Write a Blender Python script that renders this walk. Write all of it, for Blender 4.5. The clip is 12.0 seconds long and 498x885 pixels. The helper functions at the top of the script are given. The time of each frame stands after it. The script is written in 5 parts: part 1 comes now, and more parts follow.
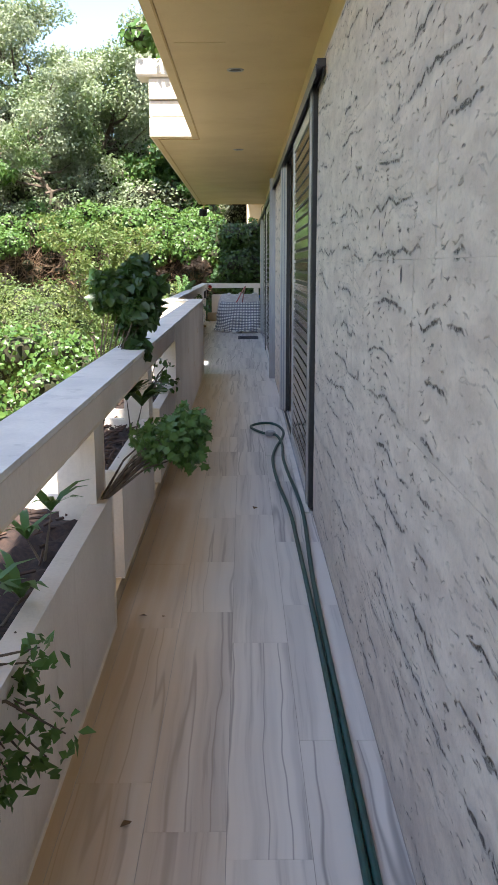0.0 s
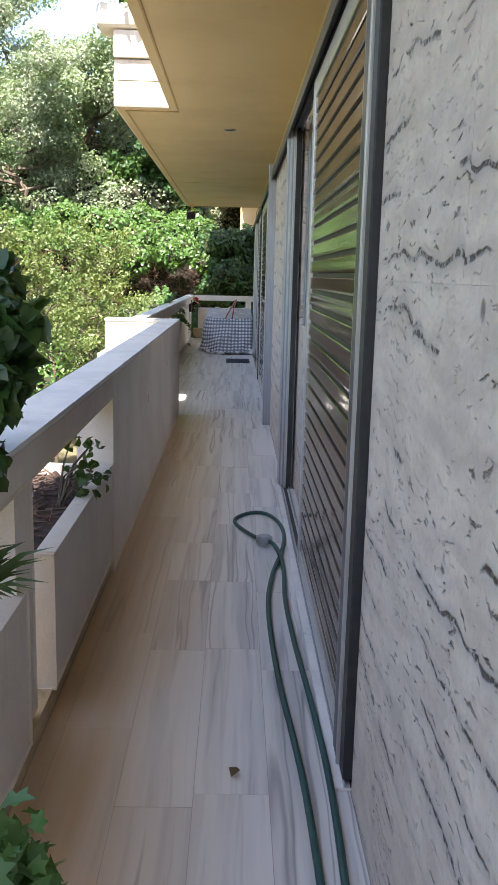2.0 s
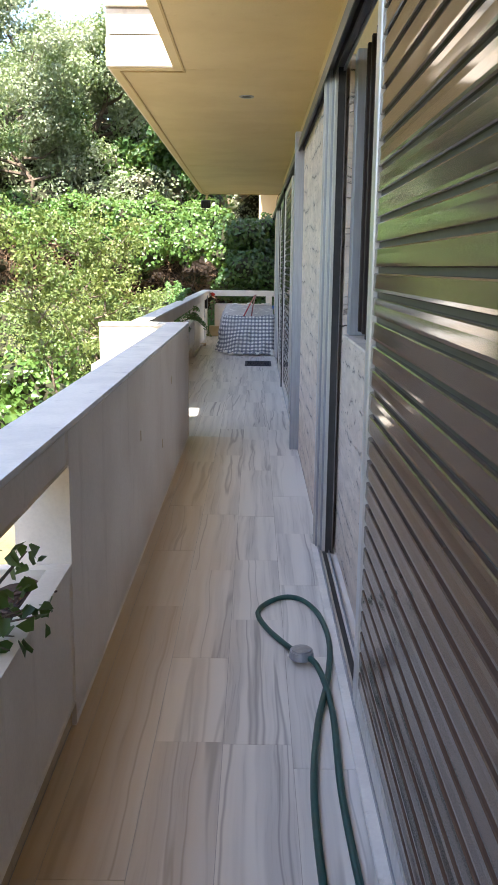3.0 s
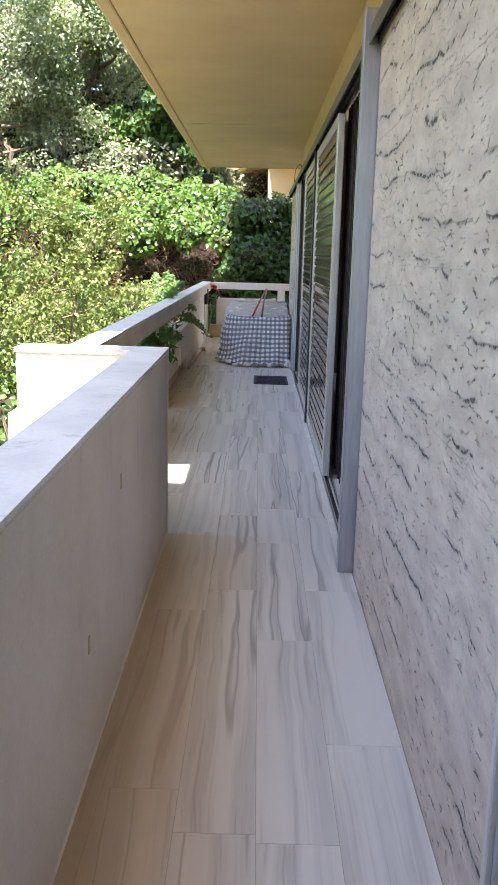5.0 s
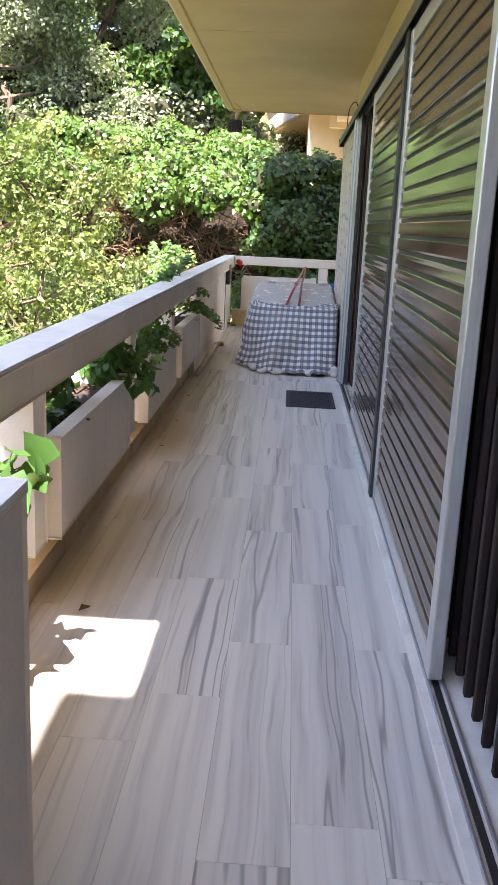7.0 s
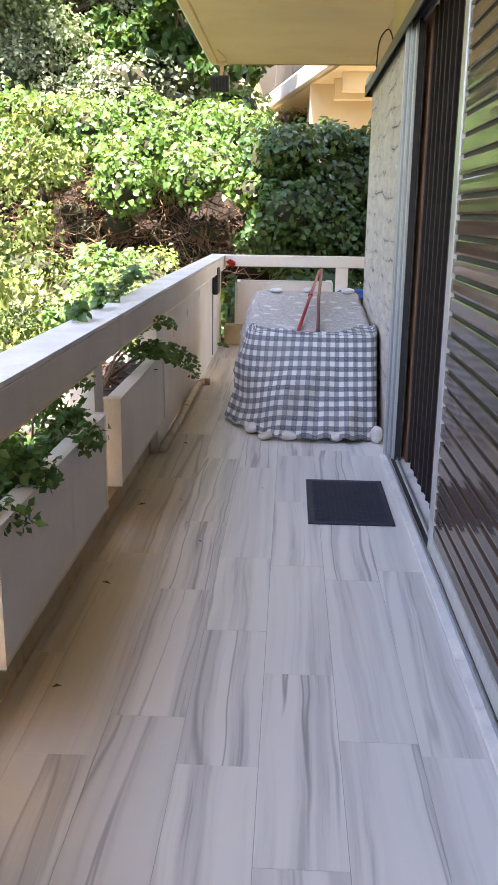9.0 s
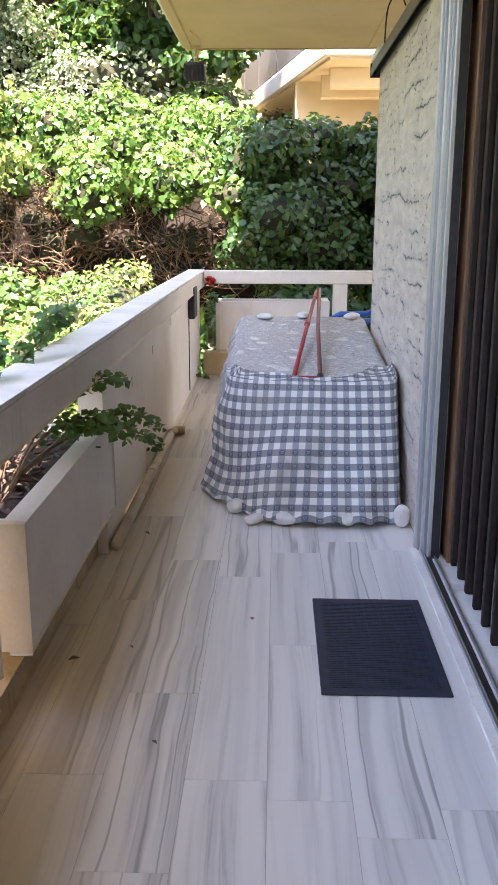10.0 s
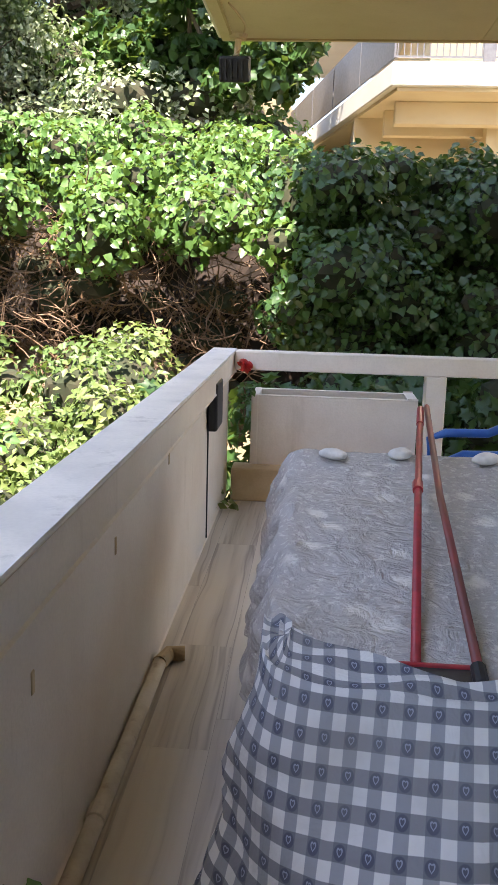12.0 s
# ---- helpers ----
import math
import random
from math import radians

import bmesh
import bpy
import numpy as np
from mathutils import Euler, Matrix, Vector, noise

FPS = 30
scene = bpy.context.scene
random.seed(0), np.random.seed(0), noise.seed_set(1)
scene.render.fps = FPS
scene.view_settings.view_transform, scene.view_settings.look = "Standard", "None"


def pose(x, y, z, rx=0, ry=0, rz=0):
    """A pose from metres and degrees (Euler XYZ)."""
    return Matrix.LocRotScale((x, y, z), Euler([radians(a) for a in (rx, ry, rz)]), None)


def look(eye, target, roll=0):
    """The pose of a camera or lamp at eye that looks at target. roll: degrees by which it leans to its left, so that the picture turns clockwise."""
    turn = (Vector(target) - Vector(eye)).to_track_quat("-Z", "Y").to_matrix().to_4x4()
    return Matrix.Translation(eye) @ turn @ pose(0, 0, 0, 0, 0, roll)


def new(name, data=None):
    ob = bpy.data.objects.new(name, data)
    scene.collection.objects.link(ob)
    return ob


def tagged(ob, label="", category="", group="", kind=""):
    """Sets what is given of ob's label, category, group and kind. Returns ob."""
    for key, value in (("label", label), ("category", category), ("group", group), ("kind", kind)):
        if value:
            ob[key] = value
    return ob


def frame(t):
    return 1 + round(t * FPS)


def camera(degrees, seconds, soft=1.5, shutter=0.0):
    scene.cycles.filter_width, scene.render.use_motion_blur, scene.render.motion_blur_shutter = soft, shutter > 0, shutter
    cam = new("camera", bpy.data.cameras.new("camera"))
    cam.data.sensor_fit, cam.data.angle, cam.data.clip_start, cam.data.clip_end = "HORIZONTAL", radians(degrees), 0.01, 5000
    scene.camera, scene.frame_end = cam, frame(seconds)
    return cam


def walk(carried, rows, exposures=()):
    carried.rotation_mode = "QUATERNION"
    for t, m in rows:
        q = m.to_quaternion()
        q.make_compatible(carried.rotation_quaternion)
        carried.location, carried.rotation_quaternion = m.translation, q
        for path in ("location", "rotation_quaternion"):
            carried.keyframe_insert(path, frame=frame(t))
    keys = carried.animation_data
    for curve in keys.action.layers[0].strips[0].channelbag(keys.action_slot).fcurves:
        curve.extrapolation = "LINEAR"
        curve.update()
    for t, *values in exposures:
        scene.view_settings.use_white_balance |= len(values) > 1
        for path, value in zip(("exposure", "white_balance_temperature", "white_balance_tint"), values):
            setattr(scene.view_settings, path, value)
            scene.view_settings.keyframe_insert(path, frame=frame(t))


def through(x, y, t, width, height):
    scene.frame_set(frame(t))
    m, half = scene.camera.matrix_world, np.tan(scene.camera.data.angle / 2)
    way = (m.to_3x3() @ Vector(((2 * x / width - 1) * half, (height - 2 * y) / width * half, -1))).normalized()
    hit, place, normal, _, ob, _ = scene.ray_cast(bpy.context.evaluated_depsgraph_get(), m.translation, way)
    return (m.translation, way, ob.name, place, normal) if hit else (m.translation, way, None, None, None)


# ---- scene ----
cam = camera(32.3, 12.0)
PATH = [
    (0, (-0.357, -0.228, 1.328), (-0.344, 1.731, 0.924), -0.1),
    (0.5, (-0.364, 0.286, 1.331), (-0.286, 2.243, 0.927), 0.2),
    (1, (-0.338, 0.87, 1.367), (-0.274, 2.83, 0.97), 1.7),
    (1.5, (-0.354, 1.571, 1.346), (-0.301, 3.535, 0.969), 1.8),
    (2, (-0.315, 2.219, 1.346), (-0.277, 4.182, 0.964), 1.4),
    (2.5, (-0.315, 2.89, 1.355), (-0.297, 4.85, 0.962), 1.1),
    (3, (-0.323, 3.601, 1.357), (-0.332, 5.561, 0.957), 0.6),
    (5, (-0.43, 6.413, 1.361), (-0.441, 8.366, 0.934), 1.5),
    (5.5, (-0.402, 7.134, 1.341), (-0.37, 9.082, 0.888), 1.5),
    (6, (-0.415, 7.845, 1.342), (-0.411, 9.79, 0.874), 1.6),
    (6.5, (-0.414, 8.555, 1.35), (-0.405, 10.496, 0.87), 1.7),
    (7, (-0.47, 9.273, 1.303), (-0.544, 11.211, 0.813), 2.7),
    (8.8, (-0.542, 11.81, 1.276), (-0.631, 13.741, 0.761), 0.3),
    (9, (-0.552, 12.08, 1.282), (-0.639, 14.012, 0.772), 0.8),
    (9.5, (-0.588, 12.738, 1.282), (-0.66, 14.673, 0.782), 0.6),
    (10, (-0.589, 13.383, 1.308), (-0.649, 15.319, 0.81), 0.1),
    (10.5, (-0.592, 14.059, 1.296), (-0.685, 16.001, 0.825), -0.2),
    (11, (-0.661, 14.676, 1.32), (-0.74, 16.623, 0.872), 0.3),
    (11.5, (-0.68, 15.318, 1.339), (-0.819, 17.269, 0.921), 1.2),
    (12, (-0.735, 15.836, 1.388), (-0.884, 17.79, 0.986), 1.6),
]
EXPOSURES = [(0, 1.92, 6480, 12), (0.6, 2.12, 6480, 12), (1.5, 2.02, 6480, 12), (2.2, 2.22, 6550, 13), (3, 2.45, 6650, 13), (5, 2.53, 6750, 15), (6.5, 2.64, 6800, 17),
             (9, 3.02, 6900, 20), (10.5, 3.06, 6900, 20), (11.2, 2.74, 6900, 19), (12, 2.40, 6850, 18)]
walk(cam, [(t, look(eye, target, roll)) for t, eye, target, roll in PATH], EXPOSURES)

# ---- sky, sun, exposure ----
world = bpy.data.worlds.new("sky")
scene.world = world
world.use_nodes = True
wn = world.node_tree
sky = wn.nodes.new("ShaderNodeTexSky")
sky.sky_type = "NISHITA"
sky.sun_disc = False
SUN_TO = Vector((0.10, 1.46, -2.80)).normalized()      # the way the sunlight goes
sky.sun_elevation = math.asin(-SUN_TO.z)
sky.sun_rotation = math.atan2(-SUN_TO.x, -SUN_TO.y)
wn.links.new(sky.outputs[0], wn.nodes["Background"].inputs[0])
wn.nodes["Background"].inputs[1].default_value = 0.125
sun_data = bpy.data.lights.new("sun", "SUN")
sun_data.energy = 5.0
sun_data.angle = radians(0.6)
sun_data.color = (1.0, 0.95, 0.86)
sun = new("sun", sun_data)
sun.matrix_world = look((-3, -20, 40), tuple(Vector((-3, -20, 40)) + SUN_TO))


# ---- mesh helpers ----
def add_box(bm, x0, x1, y0, y1, z0, z1, bevel=0.0, seg=1):
    made = bmesh.ops.create_cube(bm, size=1.0)["verts"]
    for v in made:
        v.co = Vector(((x0 + x1) / 2 + v.co.x * (x1 - x0), (y0 + y1) / 2 + v.co.y * (y1 - y0), (z0 + z1) / 2 + v.co.z * (z1 - z0)))
    if bevel:
        edges = list({e for v in made for e in v.link_edges})
        bmesh.ops.bevel(bm, geom=edges, offset=bevel, segments=seg, affect="EDGES", profile=0.5)
    return bm


def box(x0, x1, y0, y1, z0, z1, bevel=0.0, seg=1):
    return add_box(bmesh.new(), x0, x1, y0, y1, z0, z1, bevel, seg)


def add_rod(bm, points, radius, sides=8, cap=True):
    """A round bar along a line of points; radius a number or one for each point."""
    pts = [Vector(p) for p in points]
    rads = radius if isinstance(radius, (list, tuple)) else [radius] * len(pts)
    rings = []
    up = Vector((0.13, 0.21, 1)).normalized()
    for i, p in enumerate(pts):
        d = (pts[min(i + 1, len(pts) - 1)] - pts[max(i - 1, 0)]).normalized()
        a = d.cross(up)
        if a.length < 1e-3:
            a = d.cross(Vector((1, 0, 0)))
        a.normalize()
        b = d.cross(a)
        rings.append([bm.verts.new(p + rads[i] * (math.cos(2 * math.pi * k / sides) * a + math.sin(2 * math.pi * k / sides) * b)) for k in range(sides)])
    for r0, r1 in zip(rings, rings[1:]):
        for k in range(sides):
            bm.faces.new((r0[k], r0[(k + 1) % sides], r1[(k + 1) % sides], r1[k]))
    if cap:
        bm.faces.new(rings[0])
        bm.faces.new(rings[-1][::-1])
    return bm


def rod(points, radius, sides=8):
    return add_rod(bmesh.new(), points, radius, sides)


def to_mesh(name, bm, material, smooth=False):
    bmesh.ops.recalc_face_normals(bm, faces=bm.faces)
    me = bpy.data.meshes.new(name)
    bm.to_mesh(me)
    bm.free()
    me.materials.append(material)
    if smooth:
        me.shade_smooth()
    return me


def part(name, bm, material, parent, label="", smooth=False):
    ob = new(name, to_mesh(name, bm, material, smooth))
    ob.parent = parent
    if label:
        tagged(ob, label)
    return ob


def thing(name, bm, material, label, category, group="", kind="", smooth=False):
    return tagged(new(name, to_mesh(name, bm, material, smooth)), label, category, group, kind)


def base(name, at, label, category, group="", kind=""):
    ob = tagged(new(name), label, category, group, kind)
    ob.location = at
    ob.empty_display_size = 0.1
    return ob


def shift(bm, at):
    bmesh.ops.translate(bm, verts=bm.verts, vec=-Vector(at))
    return bm


# ---- materials ----
class Nodes:
    """A small builder for node materials."""

    def __init__(self, name, rough=0.6, metal=0.0):
        self.mat = bpy.data.materials.new(name)
        self.mat.use_nodes = True
        self.t = self.mat.node_tree
        self.bsdf = self.t.nodes["Principled BSDF"]
        self.bsdf.inputs["Roughness"].default_value = rough
        self.bsdf.inputs["Metallic"].default_value = metal

    def node(self, kind, **ins):
        n = self.t.nodes.new(kind)
        for k, v in ins.items():
            sock = n.inputs[k.replace("_", " ")]
            if isinstance(v, bpy.types.NodeSocket):
                self.t.links.new(v, sock)
            else:
                sock.default_value = v
        return n

    def coords(self, scale=(1, 1, 1), world=True, jitter=False):
        if world:
            v = self.t.nodes.new("ShaderNodeNewGeometry").outputs["Position"]
        else:
            v = self.t.nodes.new("ShaderNodeTexCoord").outputs["Object"]
        if jitter:
            info = self.t.nodes.new("ShaderNodeObjectInfo").outputs["Random"]
            m = self.t.nodes.new("ShaderNodeVectorMath")
            m.operation = "SCALE"
            m.inputs[0].default_value = (37.0, 53.0, 71.0)
            self.t.links.new(info, m.inputs["Scale"])
            v = self.vec("ADD", v, m.outputs[0])
        return self.vec("MULTIPLY", v, scale)

    def vec(self, op, a, b):
        m = self.t.nodes.new("ShaderNodeVectorMath")
        m.operation = op
        for i, v in enumerate((a, b)):
            if isinstance(v, bpy.types.NodeSocket):
                self.t.links.new(v, m.inputs[i])
            else:
                m.inputs[i].default_value = v
        return m.outputs[0]

    def num(self, op, a, b=0.0, c=0.0):
        m = self.t.nodes.new("ShaderNodeMath")
        m.operation = op
        for i, v in enumerate((a, b, c)):
            if isinstance(v, bpy.types.NodeSocket):
                self.t.links.new(v, m.inputs[i])
            else:
                m.inputs[i].default_value = v
        return m.outputs[0]

    def noise(self, v, scale, detail=4.0, rough=0.55, distort=0.0):
        return self.node("ShaderNodeTexNoise", Vector=v, Scale=scale, Detail=detail, Roughness=rough, Distortion=distort).outputs[0]

    def ramp(self, fac, lo, hi, a=0.0, b=1.0):
        m = self.t.nodes.new("ShaderNodeMapRange")
        m.interpolation_type = "SMOOTHSTEP"
        self.t.links.new(fac, m.inputs[0])
        for i, v in enumerate((lo, hi, a, b)):
            m.inputs[i + 1].default_value = v
        return m.outputs[0]

    def mix(self, fac, a, b, blend="MIX"):
        m = self.t.nodes.new("ShaderNodeMix")
        m.data_type = "RGBA"
        m.blend_type = blend
        for sock, v in ((m.inputs[0], fac), (m.inputs[6], a), (m.inputs[7], b)):
            if isinstance(v, bpy.types.NodeSocket):
                self.t.links.new(v, sock)
            else:
                sock.default_value = v if isinstance(v, float) else (*v, 1.0)
        return m.outputs[2]

    def color(self, c):
        self.t.links.new(c, self.bsdf.inputs["Base Color"])
        return self

    def rough(self, r):
        self.t.links.new(r, self.bsdf.inputs["Roughness"])
        return self

    def bump(self, h, strength=0.3, dist=0.01):
        b = self.node("ShaderNodeBump", Height=h, Strength=strength, Distance=dist)
        self.t.links.new(b.outputs[0], self.bsdf.inputs["Normal"])
        return self


def painted(name, light, dark, rough=0.7, scale=3.0, relief=0.15, stain=None, amount=0.5):
    """Paint or plaster: soft blotches, fine grain, optional stains."""
    n = Nodes(name, rough)
    v = n.coords()
    big = n.ramp(n.noise(v, scale, 5), 0.35, 0.7)
    fine = n.noise(v, 90.0, 3)
    c = n.mix(big, light, dark)
    c = n.mix(n.ramp(fine, 0.3, 0.8, 0.0, 0.18), c, tuple(0.7 * x for x in dark))
    if stain:
        s = n.ramp(n.noise(n.coords((5, 5, 0.9)), 1.6, 6, 0.7), 0.56, 0.72, 0.0, amount)
        c = n.mix(s, c, stain)
    n.color(c)
    n.bump(n.num("ADD", n.noise(v, 25.0, 5), fine), relief, 0.004)
    return n.mat


def make_marble():
    n = Nodes("floor_marble", 0.33)
    v = n.coords((1, 1, 1), world=False, jitter=True)
    warp = n.noise(n.vec("MULTIPLY", v, (2.0, 1.0, 1)), 1.5, 2)
    sx = n.node("ShaderNodeSeparateXYZ", Vector=v)
    x = n.num("ADD", sx.outputs[0], n.num("MULTIPLY", warp, 0.06))
    y = n.num("MULTIPLY", sx.outputs[1], 0.025)
    vv = n.node("ShaderNodeCombineXYZ", X=x, Y=y, Z=sx.outputs[2]).outputs[0]
    broad = n.ramp(n.noise(vv, 17.0, 3, 0.5), 0.40, 0.66)
    fine = n.ramp(n.noise(vv, 75.0, 5, 0.6), 0.50, 0.70)
    line = n.ramp(n.num("ABSOLUTE", n.num("SUBTRACT", n.noise(vv, 9.0, 2, 0.5), 0.52)), 0.0, 0.022, 1.0, 0.0)
    tone = n.t.nodes.new("ShaderNodeObjectInfo").outputs["Random"]
    c = n.mix(broad, (0.72, 0.70, 0.665), (0.54, 0.525, 0.51))
    c = n.mix(n.num("MULTIPLY", n.num("MULTIPLY", fine, broad), 0.70), c, (0.28, 0.275, 0.275))
    c = n.mix(n.num("MULTIPLY", line, n.ramp(tone, 0.2, 0.9, 0.15, 0.75)), c, (0.20, 0.195, 0.20))
    c = n.mix(n.ramp(tone, 0.80, 1.0, 0.0, 0.30), c, (0.42, 0.39, 0.37))
    c = n.mix(n.ramp(tone, 0.0, 0.35, 0.5, 0.0), c, (0.70, 0.68, 0.645))
    # brown dirt that gathers along the planters
    pos = n.node("ShaderNodeSeparateXYZ", Vector=n.coords())
    px = pos.outputs[0]
    edge = n.num("SUBTRACT", px, n.ramp(pos.outputs[1], 10.45, 10.5, -0.84, -1.32))
    soil = n.num("ADD", edge, n.num("MULTIPLY", n.noise(n.coords((2.5, 0.35, 1)), 1.4, 2), -0.34))
    streak = n.ramp(n.noise(n.coords((9, 0.5, 1)), 2.0, 3), 0.3, 0.7, 0.75, 1.0)
    c = n.mix(n.num("MULTIPLY", streak, n.num("MULTIPLY", n.ramp(soil, -0.20, 0.44, 0.92, 0.0), n.ramp(pos.outputs[1], 9.5, 11.5, 1.0, 0.45))), c, (0.56, 0.38, 0.205))
    n.color(c)
    n.rough(n.ramp(n.noise(n.coords((1, 0.12, 1)), 6.0, 2), 0.3, 0.7, 0.34, 0.42))
    n.bump(fine, 0.01, 0.001)
    return n.mat


def make_stone():
    n = Nodes("veined_stone", 0.55)
    v = n.coords((1, 1, 1))
    info = n.t.nodes.new("ShaderNodeObjectInfo").outputs["Random"]
    sep = n.node("ShaderNodeSeparateXYZ", Vector=v)
    y, z = sep.outputs[1], sep.outputs[2]
    w1 = n.noise(n.vec("MULTIPLY", v, (1, 0.7, 1.3)), 1.3, 3, 0.6)
    w2 = n.noise(n.vec("MULTIPLY", v, (1, 1.0, 0.45)), 9.0, 3, 0.55)
    zz = n.num("ADD", n.num("ADD", z, n.num("MULTIPLY", w1, 0.20)), n.num("MULTIPLY", w2, 0.050))
    zz = n.num("ADD", zz, n.num("MULTIPLY", y, -0.02))
    zz = n.num("ADD", zz, n.num("MULTIPLY", info, 0.02))
    band = n.num("ABSOLUTE", n.num("SUBTRACT", n.num("FRACT", n.num("MULTIPLY", zz, 8.0)), 0.5))
    vein = n.ramp(band, 0.0, 0.048, 1.0, 0.0)
    patch = n.ramp(n.noise(n.vec("MULTIPLY", v, (1, 1.3, 1.9)), 1.7, 3, 0.6), 0.48, 0.60)
    dash = n.ramp(n.noise(n.vec("MULTIPLY", v, (1, 1.6, 1.6)), 30.0, 4, 0.7), 0.43, 0.58)
    cut = n.num("MINIMUM", n.num("MULTIPLY", n.num("MULTIPLY", n.num("MULTIPLY", vein, patch), dash), 2.2), 1.0)
    # bundles of fine veins that follow the same waves
    hair = n.num("ABSOLUTE", n.num("SUBTRACT", n.num("FRACT", n.num("MULTIPLY", n.num("ADD", zz, n.num("MULTIPLY", n.noise(v, 14.0, 3), 0.030)), 33.0)), 0.5))
    bundle = n.ramp(n.noise(n.vec("MULTIPLY", v, (1, 1.1, 2.4)), 1.5, 3, 0.6), 0.50, 0.64)
    hair = n.num("MULTIPLY", n.num("MULTIPLY", n.ramp(hair, 0.02, 0.17, 1.0, 0.0), bundle), n.ramp(n.noise(v, 24.0, 4, 0.7), 0.40, 0.60))
    # short slanting nicks between the beds
    nick_v = n.node("ShaderNodeCombineXYZ", X=0.0, Y=n.num("MULTIPLY", y, 15.0), Z=n.num("ADD", n.num("MULTIPLY", zz, 62.0), n.num("MULTIPLY", y, 2.5))).outputs[0]
    nick = n.ramp(n.noise(nick_v, 1.0, 3, 0.6), 0.60, 0.70)
    cut = n.num("MINIMUM", n.num("ADD", cut, n.num("MULTIPLY", nick, n.ramp(n.noise(n.vec("MULTIPLY", v, (1, 1, 1.5)), 2.1, 2), 0.40, 0.58, 0.15, 0.9))), 1.0)
    # deep natural pits
    pit_n = n.node("ShaderNodeTexVoronoi", Vector=n.vec("MULTIPLY", v, (1, 1.3, 1)), Scale=3.2)
    pit = n.ramp(pit_n.outputs["Distance"], 0.045, 0.075, 1.0, 0.0)
    keep = n.ramp(n.noise(v, 2.2, 2), 0.46, 0.54)
    pit = n.num("MULTIPLY", pit, keep)
    lens = n.node("ShaderNodeCombineXYZ", X=0.0, Y=n.num("MULTIPLY", y, 4.0), Z=n.num("MULTIPLY", zz, 14.0)).outputs[0]
    cloud = n.noise(lens, 1.1, 5, 0.6)
    c = n.mix(n.ramp(cloud, 0.3, 0.7), (0.74, 0.64, 0.54), (0.56, 0.465, 0.39))
    c = n.mix(n.ramp(n.noise(v, 60.0, 4), 0.45, 0.75, 0.0, 0.25), c, (0.42, 0.39, 0.37))
    c = n.mix(n.num("MULTIPLY", n.ramp(band, 0.0, 0.24, 1.0, 0.0), n.num("ADD", n.num("MULTIPLY", patch, 0.45), 0.12)), c, (0.34, 0.31, 0.29))
    c = n.mix(n.num("MULTIPLY", hair, 0.62), c, (0.20, 0.165, 0.14))
    c = n.mix(n.num("MINIMUM", n.num("ADD", cut, pit), 1.0), c, (0.085, 0.068, 0.058))
    n.color(c)
    h = n.num("SUBTRACT", n.num("MULTIPLY", n.noise(v, 30.0, 6, 0.65), 0.5), n.num("MULTIPLY", n.num("ADD", cut, pit), 1.4))
    n.bump(h, 0.85, 0.014)
    return n.mat


def plain(name, a, b, rough=0.5, metal=0.0, scale=20.0, relief=0.1, stretch=(1, 1, 1), spec=None):
    n = Nodes(name, rough, metal)
    v = n.coords(stretch, world=False)
    f = n.noise(v, scale, 5, 0.6)
    n.color(n.mix(n.ramp(f, 0.3, 0.7), a, b))
    n.bump(f, relief, 0.003)
    return n.mat


def make_leaf(name, a, b, c, gloss=0.45, through=0.3):
    """Leaves: a tone of its own for every leaf, some light coming through."""
    n = Nodes(name, gloss)
    r = n.t.nodes.new("ShaderNodeNewGeometry").outputs["Random Per Island"]
    col = n.mix(r, a, b)
    col = n.mix(n.ramp(n.noise(n.coords(), 0.55, 3), 0.42, 0.68), col, c)
    n.color(col)
    tr = n.node("ShaderNodeBsdfTranslucent", Color=n.mix(0.35, col, (0.32, 0.42, 0.04)))
    mixer = n.node("ShaderNodeMixShader", Fac=through)
    out = n.t.nodes["Material Output"]
    n.t.links.new(n.bsdf.outputs[0], mixer.inputs[1])
    n.t.links.new(tr.outputs[0], mixer.inputs[2])
    n.t.links.new(mixer.outputs[0], out.inputs[0])
    return n.mat


M_MARBLE = make_marble()
M_STONE = make_stone()
M_GROUT = plain("grout", (0.42, 0.40, 0.37), (0.32, 0.30, 0.28), 0.9)
M_WHITE = painted("white_wall_paint", (0.77, 0.69, 0.595), (0.69, 0.60, 0.50), 0.75, 2.2, 0.25, (0.38, 0.29, 0.20), 0.22)
M_RAILTOP = painted("rail_top_marble", (0.80, 0.77, 0.72), (0.66, 0.64, 0.61), 0.5, 5.0, 0.12, (0.33, 0.31, 0.29), 0.5)
M_CREAM = painted("cream_ceiling_paint", (0.66, 0.535, 0.325), (0.60, 0.475, 0.28), 0.65, 1.6, 0.12, (0.46, 0.33, 0.17), 0.25)
M_CURB = painted("tan_curb", (0.60, 0.46, 0.28), (0.48, 0.35, 0.20), 0.8, 4.0, 0.35, (0.20, 0.14, 0.09), 0.6)
M_SOIL = plain("soil_mulch", (0.060, 0.034, 0.025), (0.022, 0.014, 0.011), 0.95, 0, 40.0, 1.0)
M_ALU = plain("grey_aluminium", (0.42, 0.44, 0.48), (0.34, 0.36, 0.40), 0.35, 0.6, 12.0, 0.03, (4, 4, 0.4))
M_ALU_LIGHT = plain("light_aluminium", (0.66, 0.65, 0.63), (0.55, 0.54, 0.53), 0.3, 0.5, 12.0, 0.03, (4, 4, 0.4))
M_BLACK = plain("black_rubber", (0.018, 0.018, 0.02), (0.03, 0.03, 0.032), 0.5)
